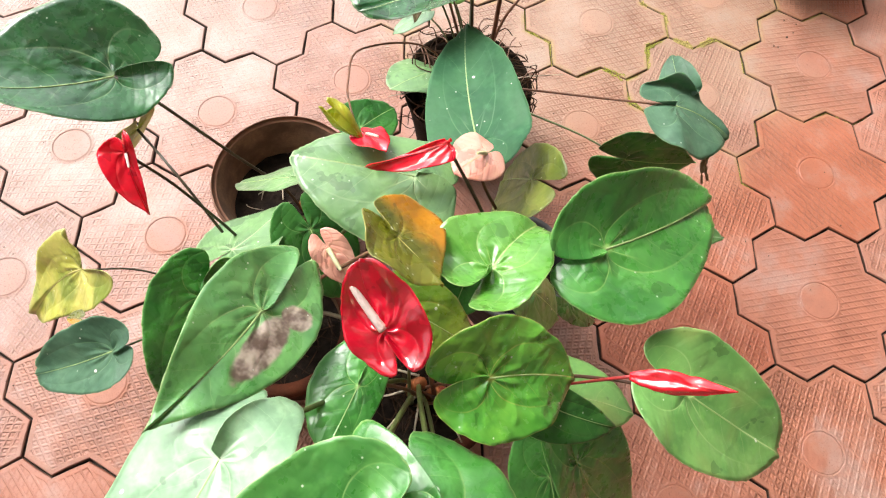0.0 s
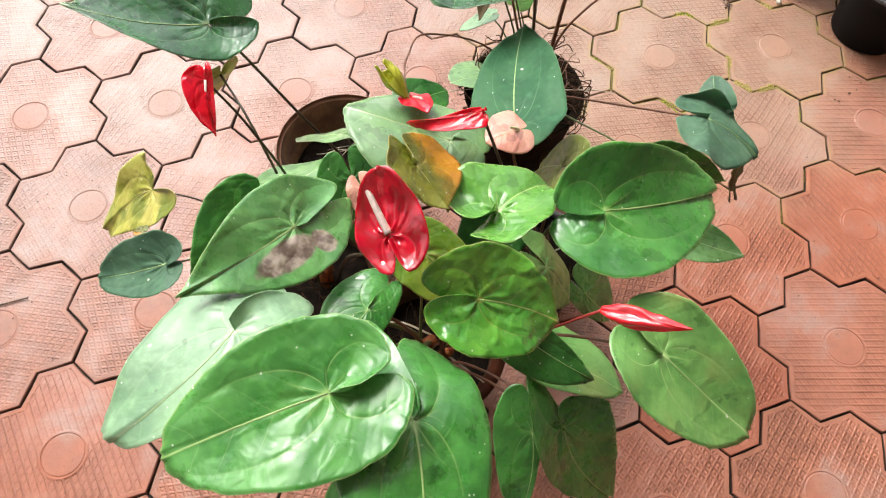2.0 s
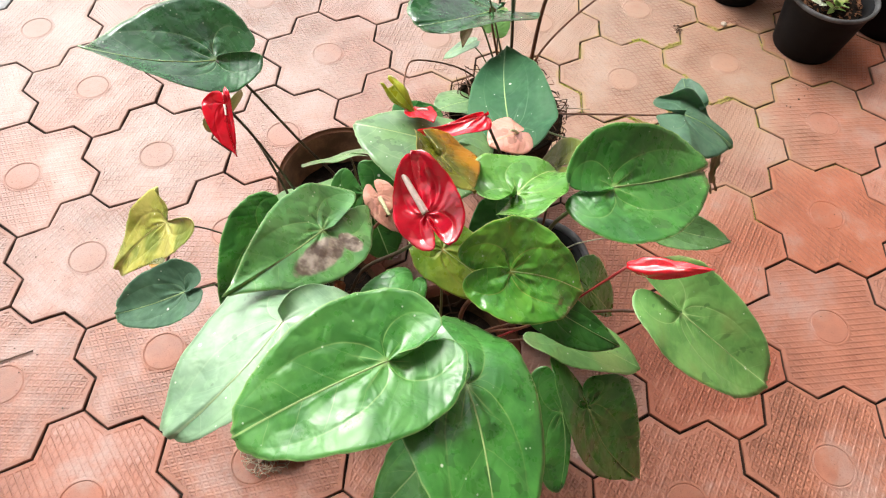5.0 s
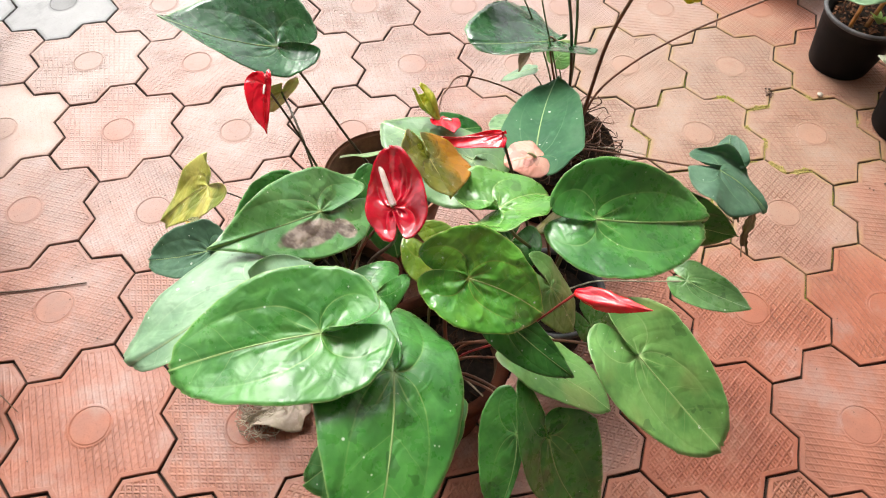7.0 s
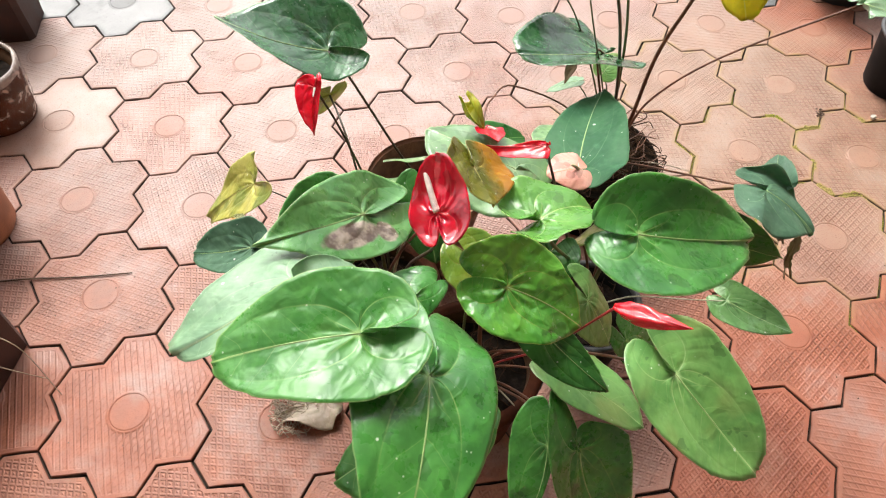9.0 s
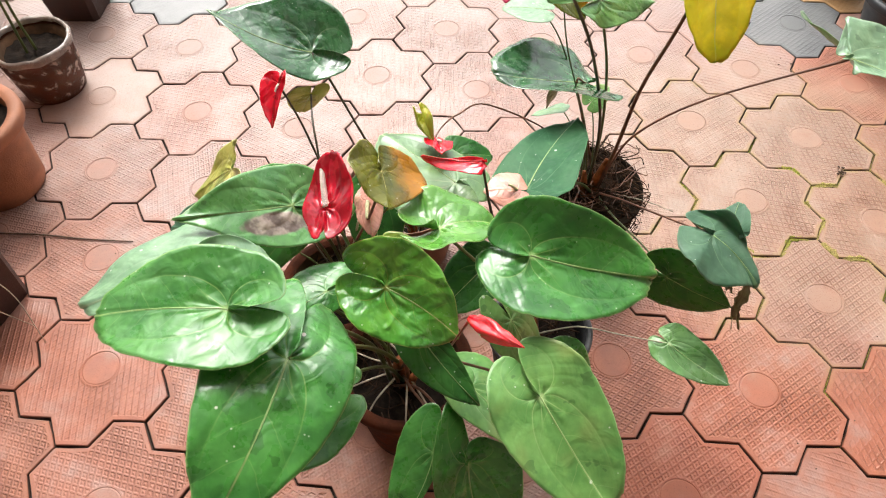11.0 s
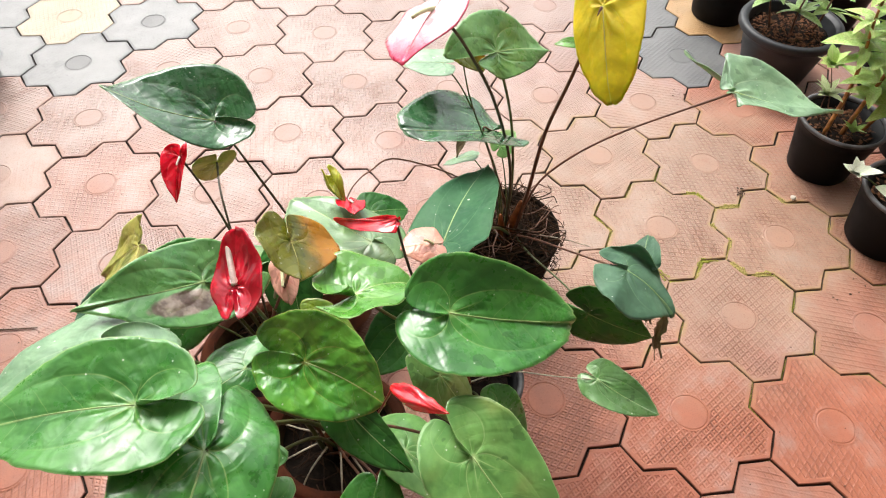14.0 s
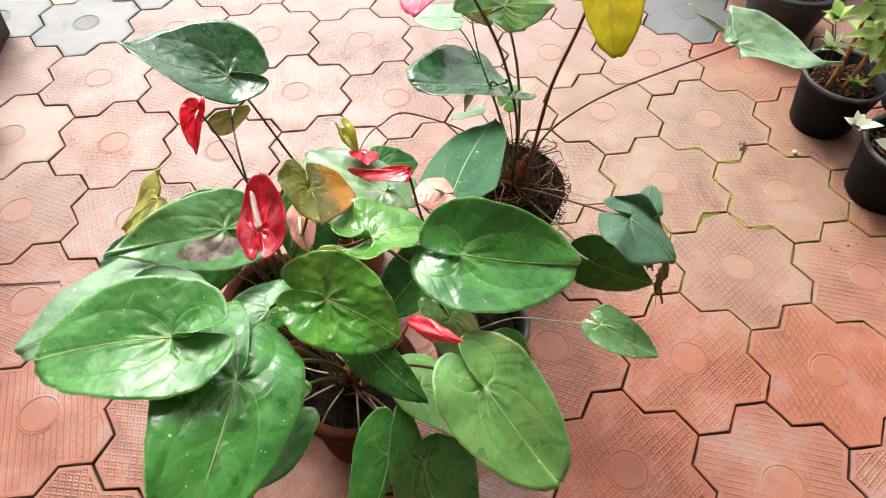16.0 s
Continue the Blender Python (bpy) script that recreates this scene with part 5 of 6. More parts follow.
leaf(coir, (-0.414, 0.285, 0.303), (186, -14, 24), (0.052, 0.024, 0.024, 0.25, 0.8), (0.15, 0.1, 0.1, 0.1), "mint_sheen", pucker=0.0004, label="small pale leaf low on the stalks")
stalk(coir, (-0.352, 0.267, 0.135), (-0.414, 0.285, 0.303), (), 0.0011, "green")
leaf(coir, (-0.367, 0.31, 0.305), (35, 45, 10), (0.036, 0.024, 0.024, 0.4, 0.8), (0.15, 0.1, 0.1, 0.1), "soft", label="small green leaf behind the stalks")
stalk(coir, (-0.34, 0.261, 0.135), (-0.367, 0.31, 0.305), (), 0.0011, "green")
leaf(coir, (-0.438, 0.261, 0.528), (-20, -25, 10), (0.046, 0.030, 0.028, 0.4, 0.6), (0.2, 0.3, 0.1, 0.1), "amber", rib="tan", label="small amber young leaf")
stalk(coir, (-0.345, 0.249, 0.135), (-0.438, 0.261, 0.528), ((-0.367, 0.258, 0.282), (-0.417, 0.233, 0.452)), 0.0012, "green")
kb = (-0.335, 0.254, 0.135)
for J, via, r, mat in (
    ((-0.438, 0.022, 0.383), ((-0.36, 0.199, 0.22), (-0.398, 0.116, 0.303)), 0.0022, "green"),
    ((-0.189, 0.006, 0.373), ((-0.3, 0.199, 0.2), (-0.24, 0.094, 0.294)), 0.0016, "brown"),
    ((-0.222, 0.004, 0.267), ((-0.3, 0.189, 0.17), (-0.246, 0.082, 0.225)), 0.0015, "green"),
    ((-0.383, 0.27, 0.374), ((-0.357, 0.278, 0.232), (-0.397, 0.256, 0.381)), 0.0018, "brown"),
    ((-0.249, 0.283, 0.593), ((-0.315, 0.261, 0.23), (-0.298, 0.283, 0.362), (-0.274, 0.272, 0.483)), 0.0029, "brown"),
    ((-0.034, 0.279, 0.472), ((-0.312, 0.264, 0.22), (-0.28, 0.28, 0.282), (-0.193, 0.288, 0.362)), 0.0019, "brown"),
    ((-0.386, 0.234, 0.543), ((-0.341, 0.285, 0.252), (-0.356, 0.272, 0.401)), 0.0022, "green"),
    ((-0.459, 0.1, 0.684), ((-0.346, 0.273, 0.282), (-0.382, 0.223, 0.462), (-0.428, 0.159, 0.602)), 0.0022, "dark"),
    ((-0.407, 0.285, 0.169), (), 0.0012, "green"),
    ((-0.568, 0.022, 0.446), ((-0.41, 0.275, 0.24), (-0.523, 0.200, 0.362), (-0.557, 0.130, 0.399), (-0.567, 0.075, 0.425)), 0.0012, "brown"),
):
    stalk(coir, (kb[0] + rnd.uniform(-0.015, 0.015), kb[1] + rnd.uniform(-0.012, 0.012), kb[2]), J, via, r, mat)
tube("stem", coir, [(-0.335, 0.254, 0.12), (-0.332, 0.256, 0.17), (-0.322, 0.261, 0.225)], 0.015, 0.0035, stalk_mats["bark"], 9, 4)
tube("stem", coir, [(-0.35, 0.249, 0.12), (-0.352, 0.247, 0.165), (-0.356, 0.244, 0.205)], 0.012, 0.003, stalk_mats["bark"], 9, 4)
tangle("root_tangle", coir, (-0.345, 0.261), 0.098, 0.140, 170, root_mat, r=(0.0007, 0.0016), seed=21, lift=0.035, out=0.012, label="dense tangle of thin brown roots spilling over the rim")
tangle("hanging_roots", coir, (-0.345, 0.261), 0.103, 0.075, 110, root_mat, r=(0.0006, 0.0013), seed=22, lift=0.07, out=0.010, label="thin brown roots hanging down the side")
tangle("surface_root", coir, (-0.345, 0.261), 0.095, 0.150, 34, stalk_mats["brown"], r=(0.0008, 0.0016), seed=23, lift=0.03, out=0.012, label="thicker ginger roots among the tangle")
tube("aerial_root", coir, [(-0.3, 0.249, 0.155), (-0.24, 0.234, 0.165), (-0.19, 0.234, 0.15)], 0.0013, 0.0007, root_pale, 6, 5)
tube("aerial_root", coir, [(-0.38, 0.249, 0.155), (-0.43, 0.254, 0.17), (-0.475, 0.269, 0.155)], 0.0013, 0.0007, root_pale, 6, 5)

# ---- pots and planters along the left edge ----
pot("clay_pot", (-1.553, 0.131, 0), 0.118, 0.082, 0.185, clay_mat, "terracotta clay pot with a thick rounded rim and dry soil", soil=0.03, lip=0.020, lip_h=0.03)
vine = thing("bare_vine", (-1.56, 0.13, 0.153), "thin leafless vine stems rising from a clay pot", "plant")
for k, (a, b, c, d) in enumerate((((-1.55, 0.13, 0.15), (-1.52, 0.17, 0.28), (-1.53, 0.23, 0.42), (-1.50, 0.24, 0.60)), ((-1.58, 0.14, 0.15), (-1.59, 0.13, 0.27), (-1.55, 0.19, 0.40), (-1.58, 0.22, 0.58)))):
    tube("stem", vine, [a, b, c, d], 0.0028, 0.0018, stalk_mats["green"], 6, 6)
tangle("root_tangle", vine, (-1.56, 0.13), 0.075, 0.154, 30, root_pale, seed=31, lift=0.008, label="dry pale litter on the soil")

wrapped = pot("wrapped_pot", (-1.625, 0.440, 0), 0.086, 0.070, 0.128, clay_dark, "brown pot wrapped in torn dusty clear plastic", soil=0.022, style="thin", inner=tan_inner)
prof = [(0.074, 0.012), (0.078, 0.035), (0.082, 0.06), (0.086, 0.085), (0.090, 0.108), (0.0925, 0.124), (0.0915, 0.134), (0.0875, 0.137), (0.0835, 0.132)]
v, f = lathe_data(prof, 72)
v = [Vector((p.x, p.y, p.z)) * 1.0 + Vector((p.x, p.y, 0)) * (0.05 * noise.noise(p * 60) + 0.025 * noise.noise(p * 170)) + Vector((0, 0, 0.006 * noise.noise(Vector((p.x * 30, p.y * 30, 4))))) for p in v]
film = nodes("plastic_film")
film[2].inputs["Base Color"].default_value = (0.42, 0.30, 0.25, 1)
film[2].inputs["Roughness"].default_value = 0.22
fn = noise_(film[1], film[1].nodes.new("ShaderNodeTexCoord").outputs["Object"], 45.0)
film[1].links.new(ramp_(film[1], fn, 0.48, 0.72, 0.10, 0.85), film[2].inputs["Alpha"])
film[1].links.new(bump_(film[1], fn, 0.7, 0.006), film[2].inputs["Normal"])
place("plastic_sleeve", mesh_of("plastic_sleeve", v, f, film[0]), wrapped, "wrinkled dusty clear plastic sleeve")
v, f = lathe_data([(0.0885, 0.120), (0.0905, 0.131), (0.0865, 0.139), (0.0820, 0.134), (0.0815, 0.126)], 64)
v = [p + Vector((p.x, p.y, 0)) * 0.03 * noise.noise(p * 50) + Vector((0, 0, 0.004 * noise.noise(p * 40))) for p in v]
place("folded_rim", mesh_of("folded_rim", v, f, film_mat), wrapped, "crumpled whitish plastic folded over the rim")
sticks = thing("bare_vine", (-1.63, 0.44, 0.105), "two thin green stems in a plastic-wrapped pot", "plant")
for a, b, c in (((-1.64, 0.43, 0.10), (-1.655, 0.45, 0.20), (-1.665, 0.47, 0.34)), ((-1.62, 0.44, 0.10), (-1.64, 0.455, 0.22), (-1.64, 0.48, 0.36))):
    tube("stem", sticks, [a, b, c], 0.0036, 0.0024, stalk_mats["green"], 6, 6)


def bevelled_box(name, lo, hi, taper, mat, parent, label=""):
    """An open-topped tub with straight sloping walls and a folded rim."""
    (x0, y0, z0), (x1, y1, z1) = lo, hi
    cx, cy = (x0 + x1) / 2, (y0 + y1) / 2

    def rect(f, z, d=0.0):
        hx, hy = (x1 - x0) / 2 * f - d, (y1 - y0) / 2 * f - d
        c = 0.012
        return [Vector((cx + sx * (hx - (c if k else 0)), cy + sy * (hy - (0 if k else c)), z)) for sx, sy, ks in ((1, 1, (0, 1)), (-1, 1, (1, 0)), (-1, -1, (0, 1)), (1, -1, (1, 0))) for k in ks]
    layers = [rect(taper, z0), rect(1 - (1 - taper) * 0.15, z1 - 0.02), rect(1.03, z1 - 0.018), rect(1.03, z1), rect(1.0, z1, 0.006), rect(taper, z1 - 0.04, 0.006), ]
    verts = [v for lay in layers for v in lay]
    faces = [tuple(reversed(range(8)))]
    for i in range(len(layers) - 1):
        for k in range(8):
            a, b = i * 8 + k, i * 8 + (k + 1) % 8
            faces.append((a, b, b + 8, a + 8))
    place(name, mesh_of(name, verts, faces, mat, smooth=False), parent, label)
    soil = rect(taper, z1 - 0.035, 0.006)
    place("soil", mesh_of("soil", soil, [tuple(range(8))], soil_mat), parent)


tub = thing("square_pot", (-1.735, 0.745, 0), "dark square plastic pot on the pavers", "flower pot")
tub.rotation_euler = (0, 0, radians(12))
bevelled_box("pot_wall", (-0.075, -0.075, 0), (0.075, 0.075, 0.17), 0.82, box_mat, tub)
planter = thing("planter_box", (-1.495, -0.190, 0), "dark reddish-brown rectangular planter box", "planter")
planter.rotation_euler = (0, 0, radians(-5))
bevelled_box("pot_wall", (-0.155, -0.115, 0), (0.155, 0.115, 0.15), 0.93, box_mat, planter)
grass = thing("grass_tuft", (-1.40, -0.17, 0.116), "a few drying pale grass blades hanging from a planter", "grass")
for pts in ([(-1.40, -0.17, 0.115), (-1.35, -0.16, 0.165), (-1.29, -0.155, 0.10), (-1.245, -0.195, 0.004)], [(-1.40, -0.18, 0.115), (-1.36, -0.19, 0.15), (-1.31, -0.185, 0.08), (-1.27, -0.175, 0.02)], [(-1.41, -0.165, 0.115), (-1.36, -0.15, 0.16), (-1.31, -0.14, 0.12)]):
    tube("blade", grass, pts, 0.0018, 0.0006, root_pale, 5, 6)

# ---- potted seedlings along the right edge ----
small_v, small_f, small_uv, small_rim = [], [], [], []
for i in range(9):
    s = i / 8
    w = 0.5 * math.sin(math.pi * min(1, 0.04 + s * 0.96) ** 0.8) ** 0.9 * 0.36 + 0.004
    for k, side in enumerate((-1, -0.5, 0, 0.5, 1)):
        small_v.append(Vector((s, side * w, 0.10 * abs(side) * w * 3 + 0.10 * s - 0.22 * s * s)))
        small_uv.append((s, side))
        small_rim.append((abs(side) * 0.97, 0))
for i in range(8):
    for k in range(4):
        a = i * 5 + k
        small_f.append((a, a + 5, a + 6, a + 1))
small_leaf = mesh_of("leaf", small_v, small_f, leaf_mats["small"], {"blade": small_uv, "rim": small_rim})
light_leaf = small_leaf.copy()
for q in light_leaf.vertices:
    q.co.y *= 1.4
light_leaf.materials[0] = leaf_mats["sprout"]
sprout_leaf = small_leaf.copy()
sprout_leaf.materials[0] = leaf_mats["sprout"]
whitish_leaf = small_leaf.copy()
for q in whitish_leaf.vertices:
    q.co.y *= 1.65
whitish_leaf.materials[0] = leaf_mats["whitish"]
star_leaf = small_leaf.copy()
star_leaf.materials[0] = leaf_mats["star"]


def seedling(at, label, stems, mesh, size, whorls, per, seed, bark="bark", droop=-8.0, bare=0.25):
    """Upright stems with whorls of narrow leaves."""
    p = thing("seedling", at, label, "plant", "potted seedlings")
    g = random.Random(seed)
    for pts, r in stems:
        tube("stem", p, pts, r, r * 0.45, stalk_mats[bark], 7, 5)
        path = spline(pts, 10)
        for w in range(whorls):
            f = bare + (1 - bare) * (w + 1) / whorls
            c = path[min(len(path) - 1, int(f * (len(path) - 1)))]
            n = per + (3 if w == whorls - 1 else 0)
            for k in range(n):
                ob = place("leaf", mesh, p)
                sc = size * g.uniform(0.65, 1.15)
                rise = g.uniform(5, 40) + (25 if w == whorls - 1 else 0) + droop
                ob.matrix_basis = Matrix.Translation(c - p.matrix_world.translation) @ turned((0, 0, 0), k * 360 / n + w * 50 + g.uniform(-20, 20), rise, g.uniform(-25, 25)) @ Matrix.Diagonal((sc, sc, sc, 1))
    return p


BLACK = "black plastic nursery pot, dusty, with dark soil"
for x, y, R, r, h, mat, style, lab in (
    (0.385, 0.668, 0.090, 0.068, 0.140, black_pot, "thin", BLACK + " and reddish stems"),
    (0.462, 0.452, 0.092, 0.072, 0.140, black_pot, "thin", BLACK + " beside another pot"),
    (0.355, 1.035, 0.128, 0.082, 0.150, grey_pot, "lip", "wide grey plastic pot with a rolled rim"),
    (0.262, 1.315, 0.095, 0.078, 0.160, black_pot, "thin", "black plastic nursery pot near the grey pot"),
    (0.625, 0.740, 0.095, 0.075, 0.150, black_pot, "thin", "black plastic nursery pot with a leafy seedling"),
    (0.650, 1.010, 0.100, 0.078, 0.160, black_pot, "thin", "black plastic nursery pot in the back row"),
    (0.560, 1.300, 0.100, 0.078, 0.160, black_pot, "thin", "black plastic nursery pot in the back row"),
    (0.690, 0.480, 0.095, 0.075, 0.150, black_pot, "thin", "black plastic nursery pot with a leafy seedling"),
):
    pot("nursery_pot", (x, y, 0), R, r, h, mat, lab, soil=0.022 if style == "thin" else 0.030, style=style, group="nursery pots", lip=0.016, lip_h=0.022, rim=rim_mat if style == "thin" else None)
seedling((0.385, 0.668, 0.117), "leafy seedling with ginger woody stems and long yellow-green leaves", [([(0.343, 0.640, 0.114), (0.364, 0.675, 0.215), (0.356, 0.680, 0.295), (0.344, 0.685, 0.361), (0.335, 0.690, 0.45)], 0.0050), ([(0.378, 0.640, 0.114), (0.400, 0.660, 0.193), (0.407, 0.660, 0.265), (0.415, 0.665, 0.37)], 0.0058), ([(0.43, 0.66, 0.114), (0.44, 0.655, 0.16), (0.475, 0.65, 0.23), (0.50, 0.65, 0.31)], 0.0050)], sprout_leaf, 0.078, 8, 4, 3, bark="ginger", bare=0.40, droop=-15)
for stem_, mesh_, size_, n_, seed_, lab_ in (
    ([(0.345, 0.69, 0.115), (0.340, 0.70, 0.15), (0.338, 0.70, 0.178)], star_leaf, 0.046, 8, 9, "pale star-shaped sprout in a black pot"),
    ([(0.365, 0.70, 0.115), (0.345, 0.71, 0.19), (0.328, 0.72, 0.238)], light_leaf, 0.040, 18, 10, "small dense green rosette on a thin stem"),
    ([(0.40, 0.71, 0.115), (0.395, 0.735, 0.20), (0.389, 0.75, 0.265)], small_leaf, 0.044, 18, 11, "small grey-green rosette on a thin stem"),
    ([(0.385, 0.72, 0.115), (0.40, 0.72, 0.17), (0.43, 0.715, 0.22)], small_leaf, 0.046, 16, 12, "small grey-green rosette on a thin stem"),
    ([(0.395, 0.635, 0.116), (0.394, 0.632, 0.125), (0.392, 0.630, 0.136)], sprout_leaf, 0.040, 6, 13, "low light green sprout at the rim of the pot"),
):
    seedling((stem_[0][0], stem_[0][1], 0.117), lab_, [(stem_, 0.0016)], mesh_, size_, 1, n_, seed_, bark="brown")
seedling((0.462, 0.452, 0.118), "small seedling with whitish oval leaves leaning over the rim", [([(0.42, 0.47, 0.116), (0.375, 0.472, 0.146), (0.341, 0.470, 0.160)], 0.0020), ([(0.44, 0.44, 0.116), (0.425, 0.435, 0.13), (0.415, 0.432, 0.142)], 0.0016)], whitish_leaf, 0.043, 1, 5, 14, bark="green")
for x, y, seed in ((0.445, 0.42, 15), (0.475, 0.44, 16), (0.46, 0.475, 18)):
    seedling((x, y, 0.118), "low green weed sprout on dark soil", [([(x, y, 0.116), (x + 0.003, y, 0.124), (x + 0.005, y - 0.003, 0.134)], 0.0012)], light_leaf, 0.024, 2, 5, seed, bark="green", bare=0.0)
seedling((0.375, 1.035, 0.121), "seedling with oval grey-green leaves over brown litter", [([(0.36, 1.03, 0.12), (0.355, 1.03, 0.18), (0.365, 1.035, 0.26)], 0.0036), ([(0.42, 1.05, 0.12), (0.43, 1.05, 0.18), (0.435, 1.06, 0.27)], 0.0036), ([(0.31, 1.05, 0.12), (0.29, 1.06, 0.19), (0.28, 1.07, 0.25)], 0.003)], small_leaf, 0.068, 3, 6, 17, bark="brown", bare=0.3)
seedling((0.262, 1.315, 0.139), "leafy green seedling in a black pot", [([(0.26, 1.31, 0.138), (0.262, 1.31, 0.22), (0.27, 1.315, 0.34)], 0.0036)], small_leaf, 0.07, 4, 6, 19, bark="brown")
for x, y, z, seed in ((0.625, 0.74, 0.128, 23), (0.65, 1.01, 0.138, 25), (0.56, 1.30, 0.138, 27), (0.69, 0.48, 0.128, 29)):
    seedling((x, y, z), "bushy seedling with whorls of narrow green leaves", [([(x, y, z - 0.002), (x - 0.02, y, z + 0.08), (x - 0.06, y + 0.01, z + 0.17)], 0.0034), ([(x + 0.01, y, z - 0.002), (x + 0.01, y - 0.01, z + 0.09), (x + 0.02, y - 0.03, z + 0.20)], 0.0034), ([(x, y + 0.02, z - 0.002), (x, y + 0.03, z + 0.09), (x - 0.02, y + 0.06, z + 0.19)], 0.0034)], small_leaf, 0.062, 5, 8, seed)

# ---- litter on the soil of the pots ----
def litter(pot_at, R, z, count, seed):
    """Crumbled brown leaf bits and pale crumbs that lie on the soil."""
    q_ = random.Random(seed)
    bits = []
    for _ in range(count):
        a, d = q_.random() * 6.283, R * math.sqrt(q_.random())
        c = Vector((pot_at[0] + d * math.cos(a), pot_at[1] + d * math.sin(a), z + q_.uniform(-0.001, 0.005)))
        w, l, h = q_.uniform(0.0015, 0.004), q_.uniform(0.003, 0.009), q_.random() * 6.283
        x, y = Vector((math.cos(h), math.sin(h), q_.uniform(-0.4, 0.4))), Vector((-math.sin(h), math.cos(h), q_.uniform(-0.4, 0.4)))
        n_ = Vector((0, 0, 0.0012))
        ring = [c + x * l, c + y * w + n_, c - x * l, c - y * w + n_, c + n_ * 2.2]
        bits.append((ring, [(0, 1, 4), (1, 2, 4), (2, 3, 4), (3, 0, 4), (3, 2, 1, 0)]))
    v, f = merged(bits)
    return tagged(place("leaf_litter", mesh_of("leaf_litter", v, f, litter_mat, smooth=False)), "crumbled reddish-brown leaf litter on the soil of a pot", "litter", kind="stuff")


litter((0.355, 1.035), 0.088, 0.121, 420, 51)
litter((0.385, 0.668), 0.066, 0.119, 160, 52)
litter((0.462, 0.452), 0.070, 0.119, 160, 53)

# ---- litter on the pavers ----
v, f = lathe_data([(0.0003, 0), (0.0055, 0.0012), (0.0065, 0.004), (0.0045, 0.0075), (0.0003, 0.0088)], 12, 0.14, 1.3)
stone = thing("pebble", (0.304, 0.551, 0.0), "small white pebble in a joint between pavers", "pebble")
place("stone", mesh_of("stone", v, f, pebble_mat), stone)
twig = thing("dry_twig", (-1.488, 0.006, 0.003), "thin dry brown twig lying on the pavers", "twig")
tube("stick", twig, [(-1.488, 0.006, 0.0035), (-1.40, 0.022, 0.0045), (-1.30, 0.034, 0.003), (-1.206, 0.049, 0.003)], 0.0022, 0.0013, twig_mat, 6, 5)
dead = thing("dead_leaf", (-0.850, -0.200, 0.004), "crumpled grey-tan dead leaf and fibre on the pavers", "leaf")
leaf(dead, (-0.803, -0.179, 0.012), (200, -2, 10), (0.085, 0.050, 0.046, 0.3, 0.4), (0.10, 0.5, 0.4, 0.1), "parched", rib="tan", wave=0.016, pucker=0.003, name="leaf_blade")
tangle("fibre_mat", dead, (-0.850, -0.205), 0.040, 0.004, 120, root_pale, r=(0.0005, 0.0012), seed=41, lift=0.010, label="matted pale grey fibres")
g = random.Random(5)
chunks = []
for cx, cy, n, spread, r in ((0.189, 0.556, 18, 0.006, 0.0022), (0.10, 0.90, 7, 0.012, 0.0018), (0.35, 0.30, 6, 0.02, 0.002), (-1.10, -0.10, 14, 0.12, 0.0011), (-0.95, 0.35, 18, 0.25, 0.0010), (0.1, 0.1, 40, 0.35, 0.0011), (-0.2, 0.55, 24, 0.3, 0.0010), (-1.2, 0.2, 18, 0.12, 0.0011)):
    for _ in range(n):
        c = Vector((cx + g.gauss(0, spread), cy + g.gauss(0, spread), 0.0012))
        v, f = lathe_data([(0.0002, 0), (r * 0.9, r * 0.25), (r, r * 0.6), (r * 0.5, r * 1.1), (0.0002, r * 1.2)], 7, 0.22, g.random() * 6)
        k = g.uniform(0.6, 1.4)
        chunks.append(([c + p * k for p in v], f))
v, f = merged(chunks)
tagged(place("grit", mesh_of("grit", v, f, twig_mat)), "scattered dark crumbs of soil on the pavers", "debris", kind="stuff")


# ---- pavers: one pinwheel-sided six-sided block, laid edge to edge ----
SPAN = 0.25


def paver_outline():
    pts = []
    for k in range(6):
        a = radians(90 - 60 * k)
        m = a - radians(30)
        u, o = Vector((-math.sin(m), math.cos(m))), Vector((math.cos(m), math.sin(m)))
        for along, out in ((0.0722, 0.125), (0.0210, 0.1082), (-0.0210, 0.1418)):
            pts.append(u * along + o * out)
    return pts


